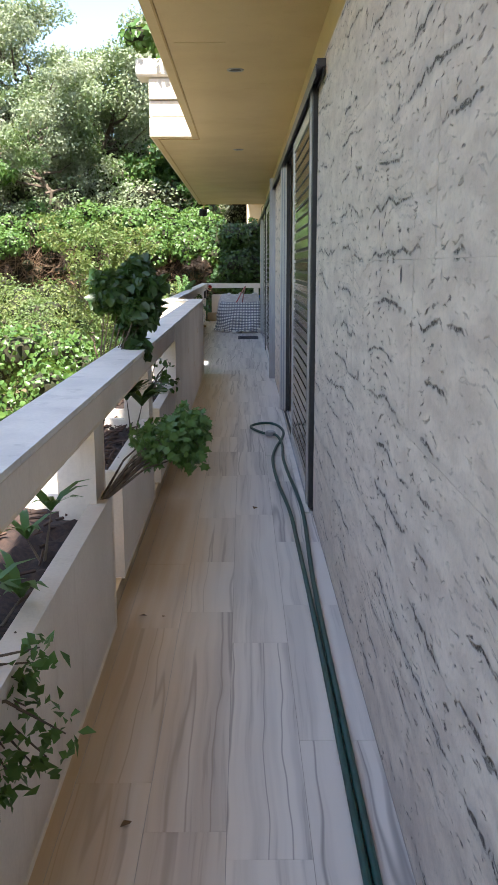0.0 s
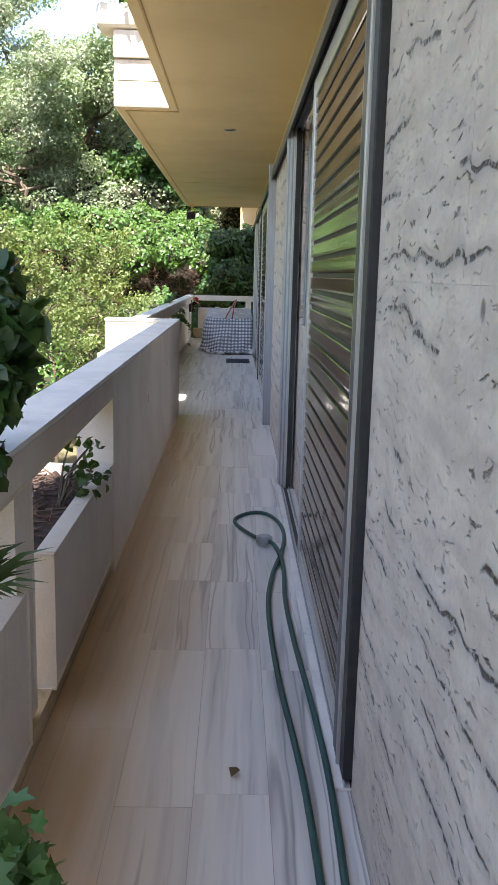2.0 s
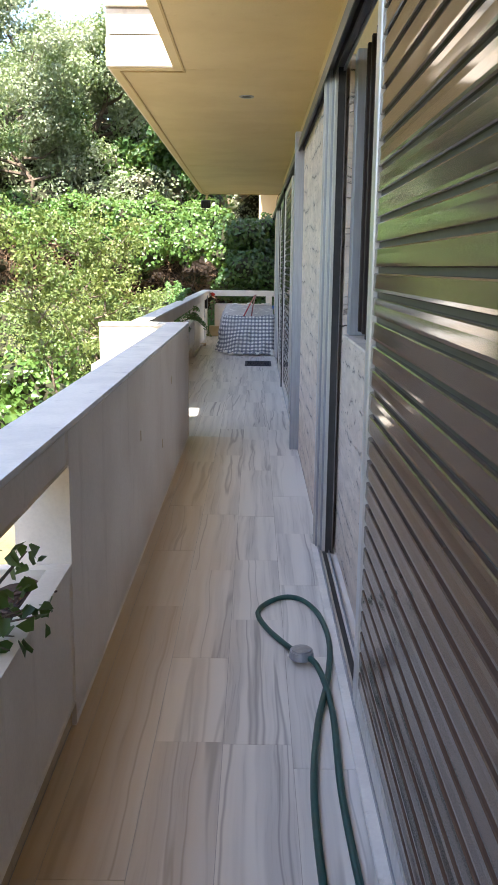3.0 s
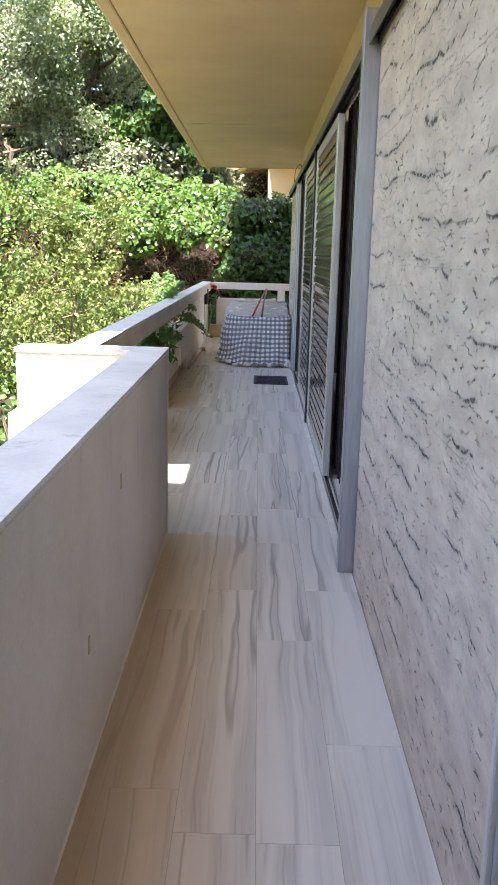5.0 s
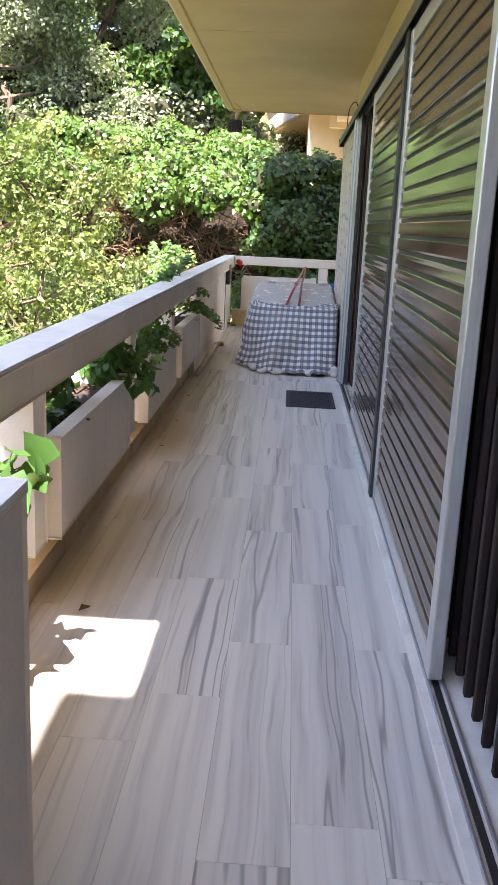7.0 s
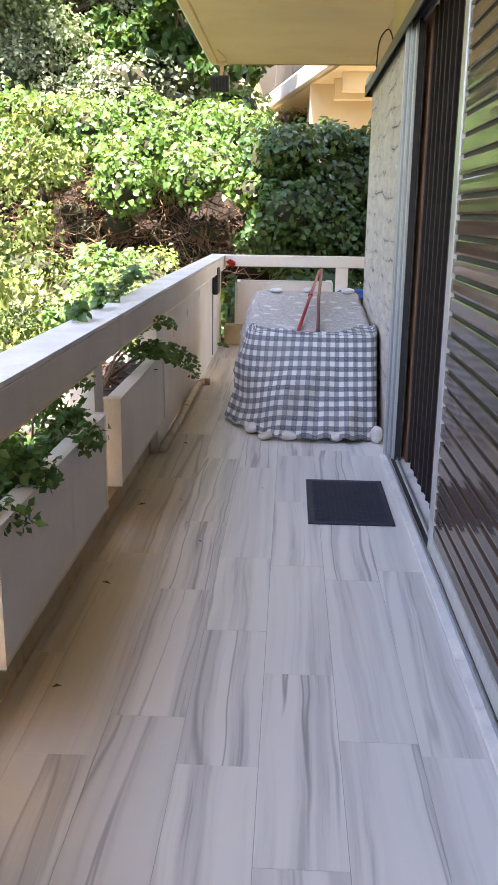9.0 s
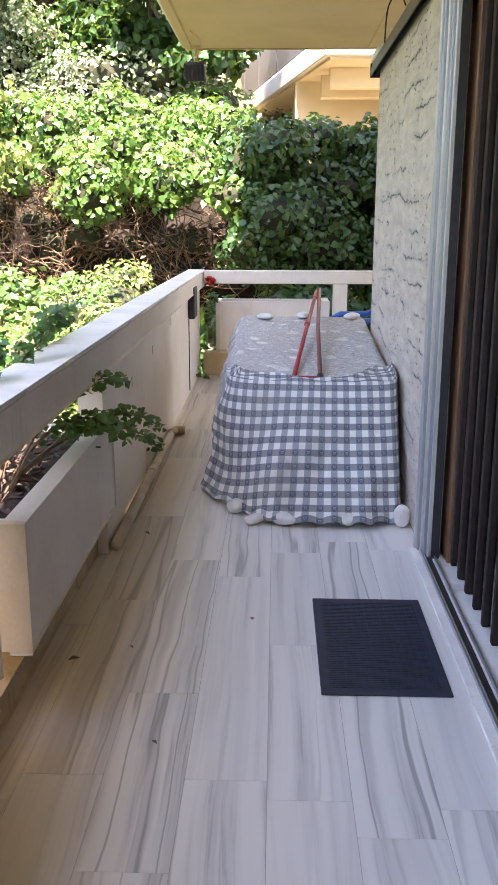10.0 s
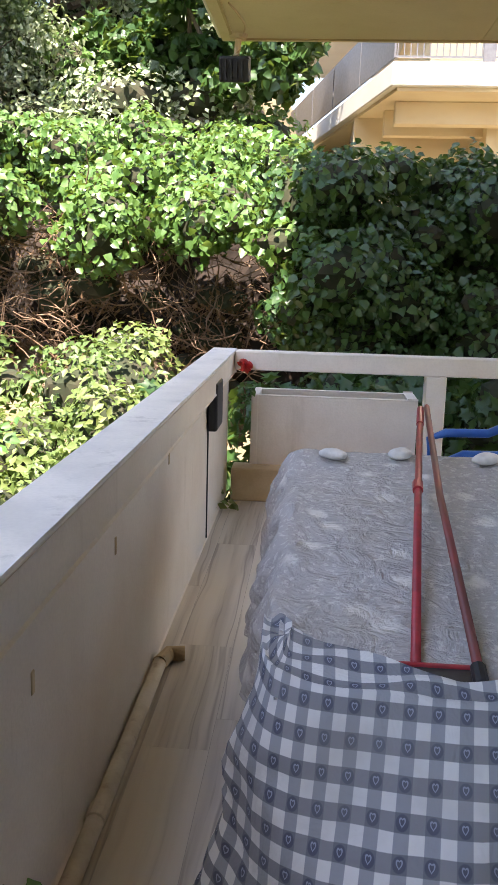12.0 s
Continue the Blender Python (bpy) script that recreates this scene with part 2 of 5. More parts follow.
M_LOUVRE = plain("brown_louvre", (0.105, 0.068, 0.050), (0.080, 0.052, 0.040), 0.10, 0.0, 6.0, 0.02, (1, 0.3, 4))
M_GRILLE = plain("dark_grille", (0.024, 0.011, 0.008), (0.010, 0.005, 0.004), 0.7, 0.0)
M_SLATE = plain("slate_aluminium", (0.075, 0.078, 0.092), (0.055, 0.058, 0.070), 0.35, 0.3, 12.0, 0.03, (4, 4, 0.4))
M_WOOD = plain("brown_wood", (0.22, 0.11, 0.06), (0.13, 0.065, 0.035), 0.45, 0, 12.0, 0.2, (6, 6, 0.5))
# near-black walls and panes: darkness of the unlit rooms put into colour
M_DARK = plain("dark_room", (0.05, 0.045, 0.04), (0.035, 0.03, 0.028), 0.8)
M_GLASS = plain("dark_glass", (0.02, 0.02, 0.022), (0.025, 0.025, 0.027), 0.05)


# ---- the large structure ----
M_DRIP = painted("drip_moulding", (0.50, 0.37, 0.19), (0.40, 0.28, 0.13), 0.7, 3.0, 0.15)
WALL_X = 0.02        # face of the stone
SOFFIT = 2.80
PAR1, PAR2 = -0.85, -1.22
STEP_Y = 10.48       # where the terrace widens
END_Y = 20.85


def soffit_slab():
    bm = bmesh.new()
    add_box(bm, -0.95, 0.20, -6.0, STEP_Y - 0.02, SOFFIT, SOFFIT + 0.25, 0.006)
    add_box(bm, -1.43, 0.20, STEP_Y - 0.02, 21.75, SOFFIT + 0.001, SOFFIT + 0.25, 0.006)
    add_box(bm, 0.201, 5.0, 18.9, 21.75, SOFFIT + 0.002, SOFFIT + 0.25, 0.006)
    # thin board joints
    for y in (16.72, 6.0):
        add_box(bm, -1.30 if y > STEP_Y else -0.82, -0.47, y, y + 0.008, SOFFIT - 0.003, SOFFIT + 0.004)
    slab = thing("ceiling", bm, M_CREAM, "cream-painted soffit over the terrace with a drip groove", "ceiling", kind="structure")
    bm = bmesh.new()
    # flat drip moulding a hand's breadth in from the edge
    for x0, x1, y0, y1 in ((-0.88, -0.865, -6, STEP_Y + 0.06), (-1.36, -1.345, STEP_Y + 0.06, 21.68), (-1.345, -0.88, STEP_Y + 0.045, STEP_Y + 0.06), (-1.345, 4.9, 21.665, 21.68)):
        add_box(bm, x0, x1, y0, y1, SOFFIT - 0.008, SOFFIT + 0.004)
    thing("trim_drip", bm, M_DRIP, "darker drip moulding along the soffit edge", "trim", kind="structure")
    return slab


soffit_slab()
thing("wall_lintel", box(0.15, 0.40, -6.0, 18.95, 2.272, SOFFIT + 0.2, 0.004), M_CREAM, "cream-painted lintel band above the sliding shutters", "wall", kind="structure")
# balcony front of the floor above: stepped, white, in the sun
bm = bmesh.new()
add_box(bm, -1.45, -0.955, STEP_Y - 0.05, STEP_Y + 0.10, SOFFIT + 0.01, 3.02, 0.006)
add_box(bm, -1.45, -0.955, STEP_Y - 0.02, STEP_Y + 0.10, 3.03, 3.22, 0.006)
add_box(bm, -1.45, -0.955, STEP_Y - 0.05, STEP_Y + 0.10, 3.23, 3.46, 0.006)
add_box(bm, -1.60, -0.955, STEP_Y - 0.10, STEP_Y + 0.30, 3.47, 3.68, 0.05, 3)
add_box(bm, -1.45, -1.30, STEP_Y + 0.10, 21.7, SOFFIT + 0.01, 3.6, 0.006)
add_box(bm, -0.953, -0.80, -6.0, STEP_Y + 0.10, SOFFIT + 0.01, 3.6, 0.006)
thing("wall_balcony_above", bm, M_WHITE, "white-painted stepped balcony front of the floor above", "wall", kind="structure")
# unseen upper storeys, added as closed blocks that shade the hedge
bm = box(0.41, 6.0, -6.0, 14.0, SOFFIT + 0.25, 9.6)
add_box(bm, -1.15, 6.0, 14.003, 21.6, 3.65, 9.6)
# unseen ledge, added to shade the coping and trim the sun patch
add_box(bm, -1.27, 0.405, -6.0, 8.35, 5.75, 5.95)
thing("wall_above_shading", bm, M_WHITE, "unseen upper storeys and ledge added to shade the hedge and terrace", "wall", kind="structure")

# floor: bed under the tiles
bm = bmesh.new()
add_box(bm, -0.86, 0.03, -4.0, STEP_Y, -0.30, -0.0014)
add_box(bm, -1.34, 0.03, STEP_Y, END_Y, -0.30, -0.0014)
FLOOR = thing("floor", bm, M_GROUT, "terrace floor of long grey-veined marble tiles", "floor", kind="structure")

# stone-clad wall: core, panels come last in the file
WALLS = []
for y0, y1 in ((-4.0, 4.285), (7.72, 9.98), (16.74, 18.95)):
    WALLS.append(thing("wall_stone", box(WALL_X + 0.012, 0.40, y0, y1, 0.0, 2.27), M_GROUT, "house wall clad in rough veined stone slabs", "wall", kind="structure"))
thing("wall_corner", box(0.41, 5.0, 18.75, 18.94, 0.0, SOFFIT), M_CREAM, "plain side wall of the house", "wall", kind="structure")
# rooms behind the openings, their lack of light put into near-black walls
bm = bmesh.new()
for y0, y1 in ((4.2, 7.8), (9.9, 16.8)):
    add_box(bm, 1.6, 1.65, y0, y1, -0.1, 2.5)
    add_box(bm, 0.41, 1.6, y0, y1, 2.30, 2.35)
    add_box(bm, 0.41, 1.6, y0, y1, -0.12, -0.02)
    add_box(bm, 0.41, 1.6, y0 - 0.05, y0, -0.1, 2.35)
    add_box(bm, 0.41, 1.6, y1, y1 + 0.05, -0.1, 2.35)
thing("wall_room", bm, M_DARK, "unlit room behind the shutters, its darkness put into the wall colour", "wall", kind="structure")
# added wall out of view, shuts out light from behind
thing("wall_behind", box(-1.0, 0.6, -4.3, -4.05, -0.3, SOFFIT), M_CREAM, "unseen plain wall added behind the terrace to shut out light", "wall", kind="structure")


# ---- parapet, rail and planters ----
def parapet():
    p = base("parapet", (PAR1, 0, 0), "white-painted terrace parapet with an open rail over planters", "parapet", kind="structure")
    o = (PAR1, 0, 0)

    def add(name, bm, m, label=""):
        return part(name, shift(bm, o), m, p, label)

    # first stretch
    add("rail", box(PAR1, PAR1 - 0.15, -4.0, 5.968, 0.80, 0.900, 0.006), M_WHITE)
    add("panel", box(PAR1, PAR1 - 0.15, 5.97, STEP_Y, 0.0, 0.900, 0.006), M_WHITE, "solid white parapet panel")
    add("coping", box(PAR1 + 0.004, PAR1 - 0.154, -4.0, STEP_Y + 0.004, 0.902, 0.920, 0.003), M_RAILTOP, "pale marble coping")
    for y in (-0.4, 2.64, 4.33):
        add("post", box(PAR1 - 0.02, PAR1 - 0.14, y, y + 0.20, 0.10, 0.80, 0.006), M_WHITE)
    # return where the terrace widens
    add("return_wall", box(PAR1 - 0.152, -1.52, STEP_Y - 0.16, STEP_Y, -0.3, 0.900, 0.006), M_WHITE)
    add("return_coping", box(PAR1 - 0.156, -1.53, STEP_Y - 0.165, STEP_Y + 0.004, 0.902, 0.920, 0.003), M_RAILTOP)
    # second stretch
    add("rail", box(PAR2, PAR2 - 0.13, STEP_Y + 0.003, END_Y + 0.12, 0.765, 0.885, 0.006), M_WHITE)
    add("panel", box(PAR2 - 0.045, PAR2 - 0.13, 16.635, END_Y + 0.12, 0.0, 0.764, 0.006), M_WHITE, "solid white parapet panel")
    add("coping", box(PAR2 + 0.004, PAR2 - 0.134, STEP_Y + 0.006, END_Y + 0.12, 0.888, 0.902, 0.003), M_RAILTOP)
    for y in (11.92, 13.62, 15.16):
        add("post", box(PAR2 - 0.05, PAR2 - 0.17, y, y + 0.15, 0.20, 0.765, 0.006), M_WHITE)
    # far end
    add("rail", box(PAR2 + 0.006, 0.9, END_Y, END_Y + 0.12, 0.79, 0.90, 0.006), M_WHITE)
    add("post", box(-0.10, 0.02, END_Y + 0.005, END_Y + 0.115, -0.1, 0.79, 0.006), M_WHITE)
    return p


parapet()
bm = bmesh.new()
add_box(bm, -1.31, -1.50, STEP_Y, 16.63, 0.0, 0.10, 0.01, 2)
add_box(bm, -1.34, -1.62, STEP_Y, 16.50, -0.3, -0.002)
add_box(bm, PAR2, 0.9, END_Y - 0.02, END_Y + 0.15, 0.0, 0.20, 0.006)
add_box(bm, PAR1 - 0.0105, PAR1 - 0.36, 2.805, 5.962, -0.01, 0.074, 0.004)
thing("trim_curb", bm, M_CURB, "tan-stained curb along the foot of the planters", "curb", kind="structure")


def planter(x_front, depth, y0, y1, z0, z1):
    """A concrete trough: four walls, a bottom, soil."""
    x1 = x_front - depth
    ob = base("planter", (x_front, y0, z0), "white-painted concrete planter filled with dry mulch", "planter", "planters along the parapet")
    o = (x_front, y0, z0)
    w = 0.045
    for side, bm in (("front", box(x_front, x_front - w, y0, y1, z0, z1, 0.008, 2)),
                     ("back", box(x1, x1 + w, y0, y1, z0, z1, 0.008, 2)),
                     ("end", box(x_front - w + 0.002, x1 + w - 0.002, y0 + 0.003, y0 + w, z0 + 0.001, z1 - 0.003)),
                     ("end", box(x_front - w + 0.002, x1 + w - 0.002, y1 - w, y1 - 0.003, z0 + 0.001, z1 - 0.003)),
                     ("bottom", box(x_front - w + 0.002, x1 + w - 0.002, y0 + w - 0.002, y1 - w + 0.002, z0 + 0.002, z0 + 0.04))):
        part(side, shift(bm, o), M_WHITE, ob)
    # lumpy soil
    bm = bmesh.new()
    nx, ny = 8, int((y1 - y0) / 0.05)
    grid = [[bm.verts.new((x_front - w - (depth - 2 * w) * i / nx, y0 + w + (y1 - y0 - 2 * w) * j / ny,
                           z1 - 0.05 + 0.05 * noise.noise(Vector((i * 0.9, j * 0.7 + y0 * 9, 3.0))))) for j in range(ny + 1)] for i in range(nx + 1)]
    for i in range(nx):
        for j in range(ny):
            bm.faces.new((grid[i][j], grid[i][j + 1], grid[i + 1][j + 1], grid[i + 1][j]))
    part("soil", shift(bm, o), M_SOIL, ob, "dry brown mulch", smooth=True)
    return ob


planter(-0.84, 0.42, -1.6, 2.80, 0.0, 0.52)
planter(-0.852, 0.40, 3.12, 4.38, 0.075, 0.52)
planter(-0.852, 0.40, 4.70, 5.965, 0.075, 0.51)
planter(-1.225, 0.42, 10.56, 11.66, 0.21, 0.57)
planter(-1.225, 0.42, 12.08, 13.37, 0.21, 0.57)
planter(-1.225, 0.42, 13.93, 15.13, 0.21, 0.57)
planter(-1.225, 0.42, 15.41, 16.62, 0.21, 0.57)
planter(-0.13, 0.99, END_Y + 0.122, END_Y + 0.45, 0.0, 0.63)


# ---- sliding shutters, grilles and frames ----
def shutter(y0, y1, z0, z1, x):
    """A sliding panel: light stiles and rails, brown rounded boards."""
    ob = base("sliding_shutter", (x, y0, z0), "brown louvred sliding shutter in a light aluminium frame", "shutter", "sliding shutters")
    o = (x, y0, z0)
    st = 0.075
    for a, b in ((y0, y0 + st), (y1 - st, y1)):
        bm = box(x, x + 0.042, a, b, z0, z1, 0.005, 2)
        part("stile", shift(bm, o), M_ALU_LIGHT, ob)
    for a, b in ((z0, z0 + 0.07), (z1 - 0.07, z1)):
        part("rail", shift(box(x + 0.002, x + 0.040, y0 + st, y1 - st, a, b, 0.004), o), M_ALU_LIGHT, ob)
    pitch = 0.066
    count = int(round((z1 - z0 - 0.15) / pitch))
    pitch = (z1 - z0 - 0.145) / count
    me = None
    for k in range(count):
        za = z0 + 0.0725 + k * pitch
        if me is None:
            bm = bmesh.new()
            prof = [(0.018, 0.0), (0.010, 0.0), (0.0065, 0.0025), (0.006, 0.010), (0.0068, pitch * 0.5), (0.0066, pitch - 0.019), (0.0085, pitch - 0.0155), (0.018, pitch - 0.0140)]
            ends = [[bm.verts.new((px, yy, pz)) for px, pz in prof] for yy in (st, y1 - y0 - st)]
            for i in range(len(prof)):
                j = (i + 1) % len(prof)
                bm.faces.new((ends[0][i], ends[0][j], ends[1][j], ends[1][i]))
            bm.faces.new(ends[0])
            bm.faces.new(ends[1][::-1])
            me = to_mesh("louvre", bm, M_LOUVRE)
        lv = new("louvre", me)
        lv.parent = ob
        lv.location = (0, 0, za - z0)
    part("backing", shift(box(x + 0.0185, x + 0.024, y0 + st, y1 - st, z0 + 0.07, z1 - 0.07), o), M_BLACK, ob)
    return ob


def grille(y0, y1, z0, z1, x, n):
    """A folded scissor gate: upright bars joined by crossing links."""
    ob = base("folding_grille", (x, y0, z0), "dark brown folding security grille, pushed together", "grille", "folding grilles")
    o = (x, y0, z0)
    bar = to_mesh("bar", box(-0.011, 0.011, -0.013, 0.013, 0, z1 - z0, 0.003), M_GRILLE)
    step = (y1 - y0) / (n - 1)
    for i in range(n):
        b = new("bar", bar)
        b.parent = ob
        b.location = (0.0 if i % 2 else 0.022, i * step, 0.03 if i % 2 else 0.0)
    link = bmesh.new()
    rise = 0.16
    add_box(link, -0.006, -0.002, -0.004, 0.004, 0, rise)
    for v in link.verts:
        v.co.y += (v.co.z / rise) * step
    link = to_mesh("link", link, M_GRILLE)
    for i in range(n - 1):
        for z in (0.25, 0.75, 1.25, 1.75):
            if z0 + z + rise > z1:
                continue
            for s in (1, -1):
                b = new("link", link)
                b.parent = ob
                b.scale = (1, s, 1)
                b.location = (0.040 if s > 0 else 0.046, i * step + (0 if s > 0 else step), z)
    return ob


DOOR_TOP = 2.20
# head track above everything, in two stretches and a closing cap
def head_track(y0, y1):
    ob = base("head_track", (-0.02, y0, 2.18), "dark grey aluminium head track of the sliding shutters", "track", "shutter tracks")
    o = (-0.02, y0, 2.18)
    part("channel", shift(box(-0.02, 0.058, y0, y1, 2.205, 2.240, 0.003), o), M_SLATE, ob)
    part("lip", shift(box(-0.026, -0.0205, y0, y1, 2.165, 2.215, 0.002), o), M_SLATE, ob)
    part("groove", shift(box(0.008, 0.0135, y0, y1, 2.17, 2.204), o), M_BLACK, ob)
    part("end_cap", shift(box(-0.028, 0.058, y1 + 0.001, y1 + 0.006, 2.16, 2.242, 0.001), o), M_DARK, ob, "black end cap")
    part("inner_lip", shift(box(0.050, 0.0575, y0, y1, 2.19, 2.204), o), M_ALU, ob)
    return ob


head_track(3.9, 19.05)


def sill_track(y0, y1):
    ob = base("floor_track", (0, y0, 0), "aluminium floor track of the sliding shutters", "track", "shutter tracks")
    part("plate", shift(box(-0.03, 0.40, y0, y1, -0.002, 0.010, 0.002), (0, y0, 0)), M_RAILTOP, ob)
    for x in (0.0, 0.046):
        part("runner", shift(box(x, x + 0.006, y0, y1, 0.0105, 0.026), (0, y0, 0)), M_ALU, ob)
    part("channel", shift(box(0.018, 0.036, y0, y1, 0.0105, 0.016), (0, y0, 0)), M_BLACK, ob)
    return ob


sill_track(4.29, 7.71)
sill_track(10.10, 16.72)


def jamb(name, x0, x1, y0, y1, z0, z1, m, label):
    return thing(name, box(x0, x1, y0, y1, z0, z1, 0.004), m, label, "door frame", kind="structure")


jamb("door_frame_near", -0.004, 0.035, 4.290, 4.365, 0.03, 2.232, M_BLACK, "black channel of the shutter frame beside the stone")
jamb("door_frame_near", -0.014, 0.035, 4.368, 4.374, 0.03, 2.232, M_ALU_LIGHT, "light aluminium lip of the shutter frame")
jamb("door_frame_near", -0.010, 0.035, 4.377, 4.470, 0.03, 2.232, M_SLATE, "dark slate-grey flat of the shutter frame")
jamb("door_frame_near", 0.040, 0.40, 4.29, 4.33, 0.012, 2.232, M_BLACK, "black reveal of the first opening")
shutter(4.475, 6.10, 0.030, 2.16, 0.0)


def stepped_frame(y0, y1, face, inward):
    """A sliding-door frame: grooved aluminium strips, one behind the other."""
    ob = base("door_frame_stepped", (0, y0, 0), "grooved grey aluminium frame of the sliding doors", "door frame", kind="structure")
    n = 5
    w = (y1 - y0) / n
    for k in range(n):
        a = y0 + k * w if inward > 0 else y1 - (k + 1) * w
        x = face + 0.009 * k
        part("strip", shift(box(x, x + 0.050, a + 0.004, a + w - 0.004, 0.012, 2.232, 0.003), (0, y0, 0)), M_ALU if k % 2 else M_ALU_LIGHT, ob)
        part("groove", shift(box(x + 0.014, x + 0.045, a - 0.0035, a + 0.0035, 0.012, 2.230), (0, y0, 0)), M_BLACK, ob)
    return ob


stepped_frame(7.56, 7.712, -0.02, -1)
jamb("door_frame_far", 0.080, 0.40, 7.56, 7.712, 0, 2.26, M_STONE, "stone reveal")
# low stone wall with a window over it, behind the first shutter
thing("wall_under_window", box(0.082, 0.40, 4.34, 7.555, 0.012, 1.06, 0.006), M_STONE, "low stone-clad wall under the window", "wall", kind="structure")
grille(5.6, 7.25, 1.065, 2.2, 0.125, 26)
jamb("window_frame", 0.100, 0.17, 7.46, 7.555, 1.062, 2.26, M_ALU, "grey window frame")
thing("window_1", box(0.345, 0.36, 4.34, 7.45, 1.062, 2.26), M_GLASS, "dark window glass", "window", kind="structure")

jamb("door_frame_wide", -0.045, 0.075, 10.00, 10.075, 0, 2.30, M_ALU, "flat grey aluminium door jamb")
grille(10.45, 11.85, 0.012, 2.2, 0.095, 24)
shutter(11.58, 13.40, 0.030, 2.16, 0.0)
jamb("door_post", -0.012, 0.05, 13.405, 13.50, 0.0, 2.232, M_BLACK, "black meeting post between the shutters")
shutter(13.51, 15.26, 0.030, 2.16, 0.008)
grille(15.0, 16.46, 0.012, 2.2, 0.095, 24)
stepped_frame(16.60, 16.735, -0.016, -1)
jamb("door_frame_inner", 0.090, 0.40, 16.56, 16.73, 0, 2.26, M_WOOD, "brown wooden inner frame")
jamb("door_frame_inner", 0.105, 0.40, 10.08, 10.12, 0, 2.26, M_WOOD, "brown wooden inner frame")
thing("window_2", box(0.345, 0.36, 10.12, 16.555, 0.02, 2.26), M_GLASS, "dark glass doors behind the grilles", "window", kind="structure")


# ---- leaves ----
RNG = np.random.default_rng(7)


def unit(a):
    return a / np.maximum(np.linalg.norm(a, axis=-1, keepdims=True), 1e-9)


SHAPES = {
    # outline in (along, across, lift) for a leaf one unit long; triangles
    "kite": ([(0, 0, 0), (0.45, -0.30, 0.10), (1, 0, -0.08), (0.45, 0.30, 0.10)], [(0, 1, 2), (0, 2, 3)]),
    "ivy": ([(0, 0, 0), (0.05, -0.42, 0.10), (0.50, -0.40, 0.12), (1, 0, -0.12), (0.50, 0.40, 0.12), (0.05, 0.42, 0.10)],
            [(0, 1, 2), (0, 2, 3), (0, 3, 4), (0, 4, 5)]),
    "lobed": ([(0, 0, 0), (0.1, -0.5, 0.1), (0.32, -0.28, 0.05), (0.62, -0.52, 0.08), (0.66, -0.2, 0.02), (1, 0, -0.1),
               (0.66, 0.2, 0.02), (0.62, 0.52, 0.08), (0.32, 0.28, 0.05), (0.1, 0.5, 0.1)],
              [(0, 1, 2), (0, 2, 4), (2, 3, 4), (0, 4, 5), (0, 5, 6), (0, 6, 8), (6, 7, 8), (0, 8, 9)]),
    "blade": ([(0, -0.03, 0), (0, 0.03, 0), (0.35, -0.07, 0.10), (0.35, 0.07, 0.10), (0.7, -0.05, 0.06), (0.7, 0.05, 0.06), (1, 0, -0.12)],
              [(0, 1, 3), (0, 3, 2), (2, 3, 5), (2, 5, 4), (4, 5, 6)]),
}


def leaf_data(pos, nrm, size, shape, along=None):
    """Vertices and triangles of many single leaves."""
    n = len(pos)
    nrm = unit(nrm)
    if along is None:
        along = RNG.normal(size=(n, 3)) + np.array((0, 0, -0.5))
    t = unit(along - nrm * np.sum(along * nrm, axis=1, keepdims=True))
    s = np.cross(nrm, t)
    pts, tris = SHAPES[shape]
    pts = np.array(pts, float)
    v = pos[:, None, :] + size[:, None, None] * (pts[None, :, 0:1] * t[:, None, :] + pts[None, :, 1:2] * s[:, None, :] + pts[None, :, 2:3] * nrm[:, None, :])
    k = len(pts)
    f = (np.array(tris)[None] + (np.arange(n) * k)[:, None, None]).reshape(-1, 3)
    return v.reshape(-1, 3), f


def mesh_of(name, chunks, material):
    vs, fs, at = [], [], 0
    for v, f in chunks:
        vs.append(v)
        fs.append(f + at)
        at += len(v)
    v, f = np.concatenate(vs), np.concatenate(fs)
    me = bpy.data.meshes.new(name)
    me.vertices.add(len(v))
    me.vertices.foreach_set("co", v.astype(np.float32).ravel())
    me.loops.add(f.size)
    me.loops.foreach_set("vertex_index", f.astype(np.int32).ravel())
    me.polygons.add(len(f))
    me.polygons.foreach_set("loop_start", np.arange(0, f.size, 3, dtype=np.int32))
    me.update(calc_edges=True)
    me.materials.append(material)
    return me


def clump(c, r, count, size, shape="ivy", shell=0.35, flat=0.5):
    """Leaves over one rounded clump, thicker towards its outside."""
    d = unit(RNG.normal(size=(count, 3)))
    rad = 1.0 - shell * RNG.random(count) ** 1.5
    rad *= 1.0 + 0.18 * np.sin(5 * d[:, 0] + c[0] * 7) * np.cos(4 * d[:, 2] + c[1] * 5)
    pos = np.array(c) + d * rad[:, None] * np.array(r)
    nrm = d * 0.7 + RNG.normal(size=(count, 3)) * flat + np.array((0, -0.25, 0.35))
    return leaf_data(pos, nrm, size * (0.6 + 0.7 * RNG.random(count)), shape)


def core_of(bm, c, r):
    """A lumpy inside that stops the light, coloured dark in place of shade."""
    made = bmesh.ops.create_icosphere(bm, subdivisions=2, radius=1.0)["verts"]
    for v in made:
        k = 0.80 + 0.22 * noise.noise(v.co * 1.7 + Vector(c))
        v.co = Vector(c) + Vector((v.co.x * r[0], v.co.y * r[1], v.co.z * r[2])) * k


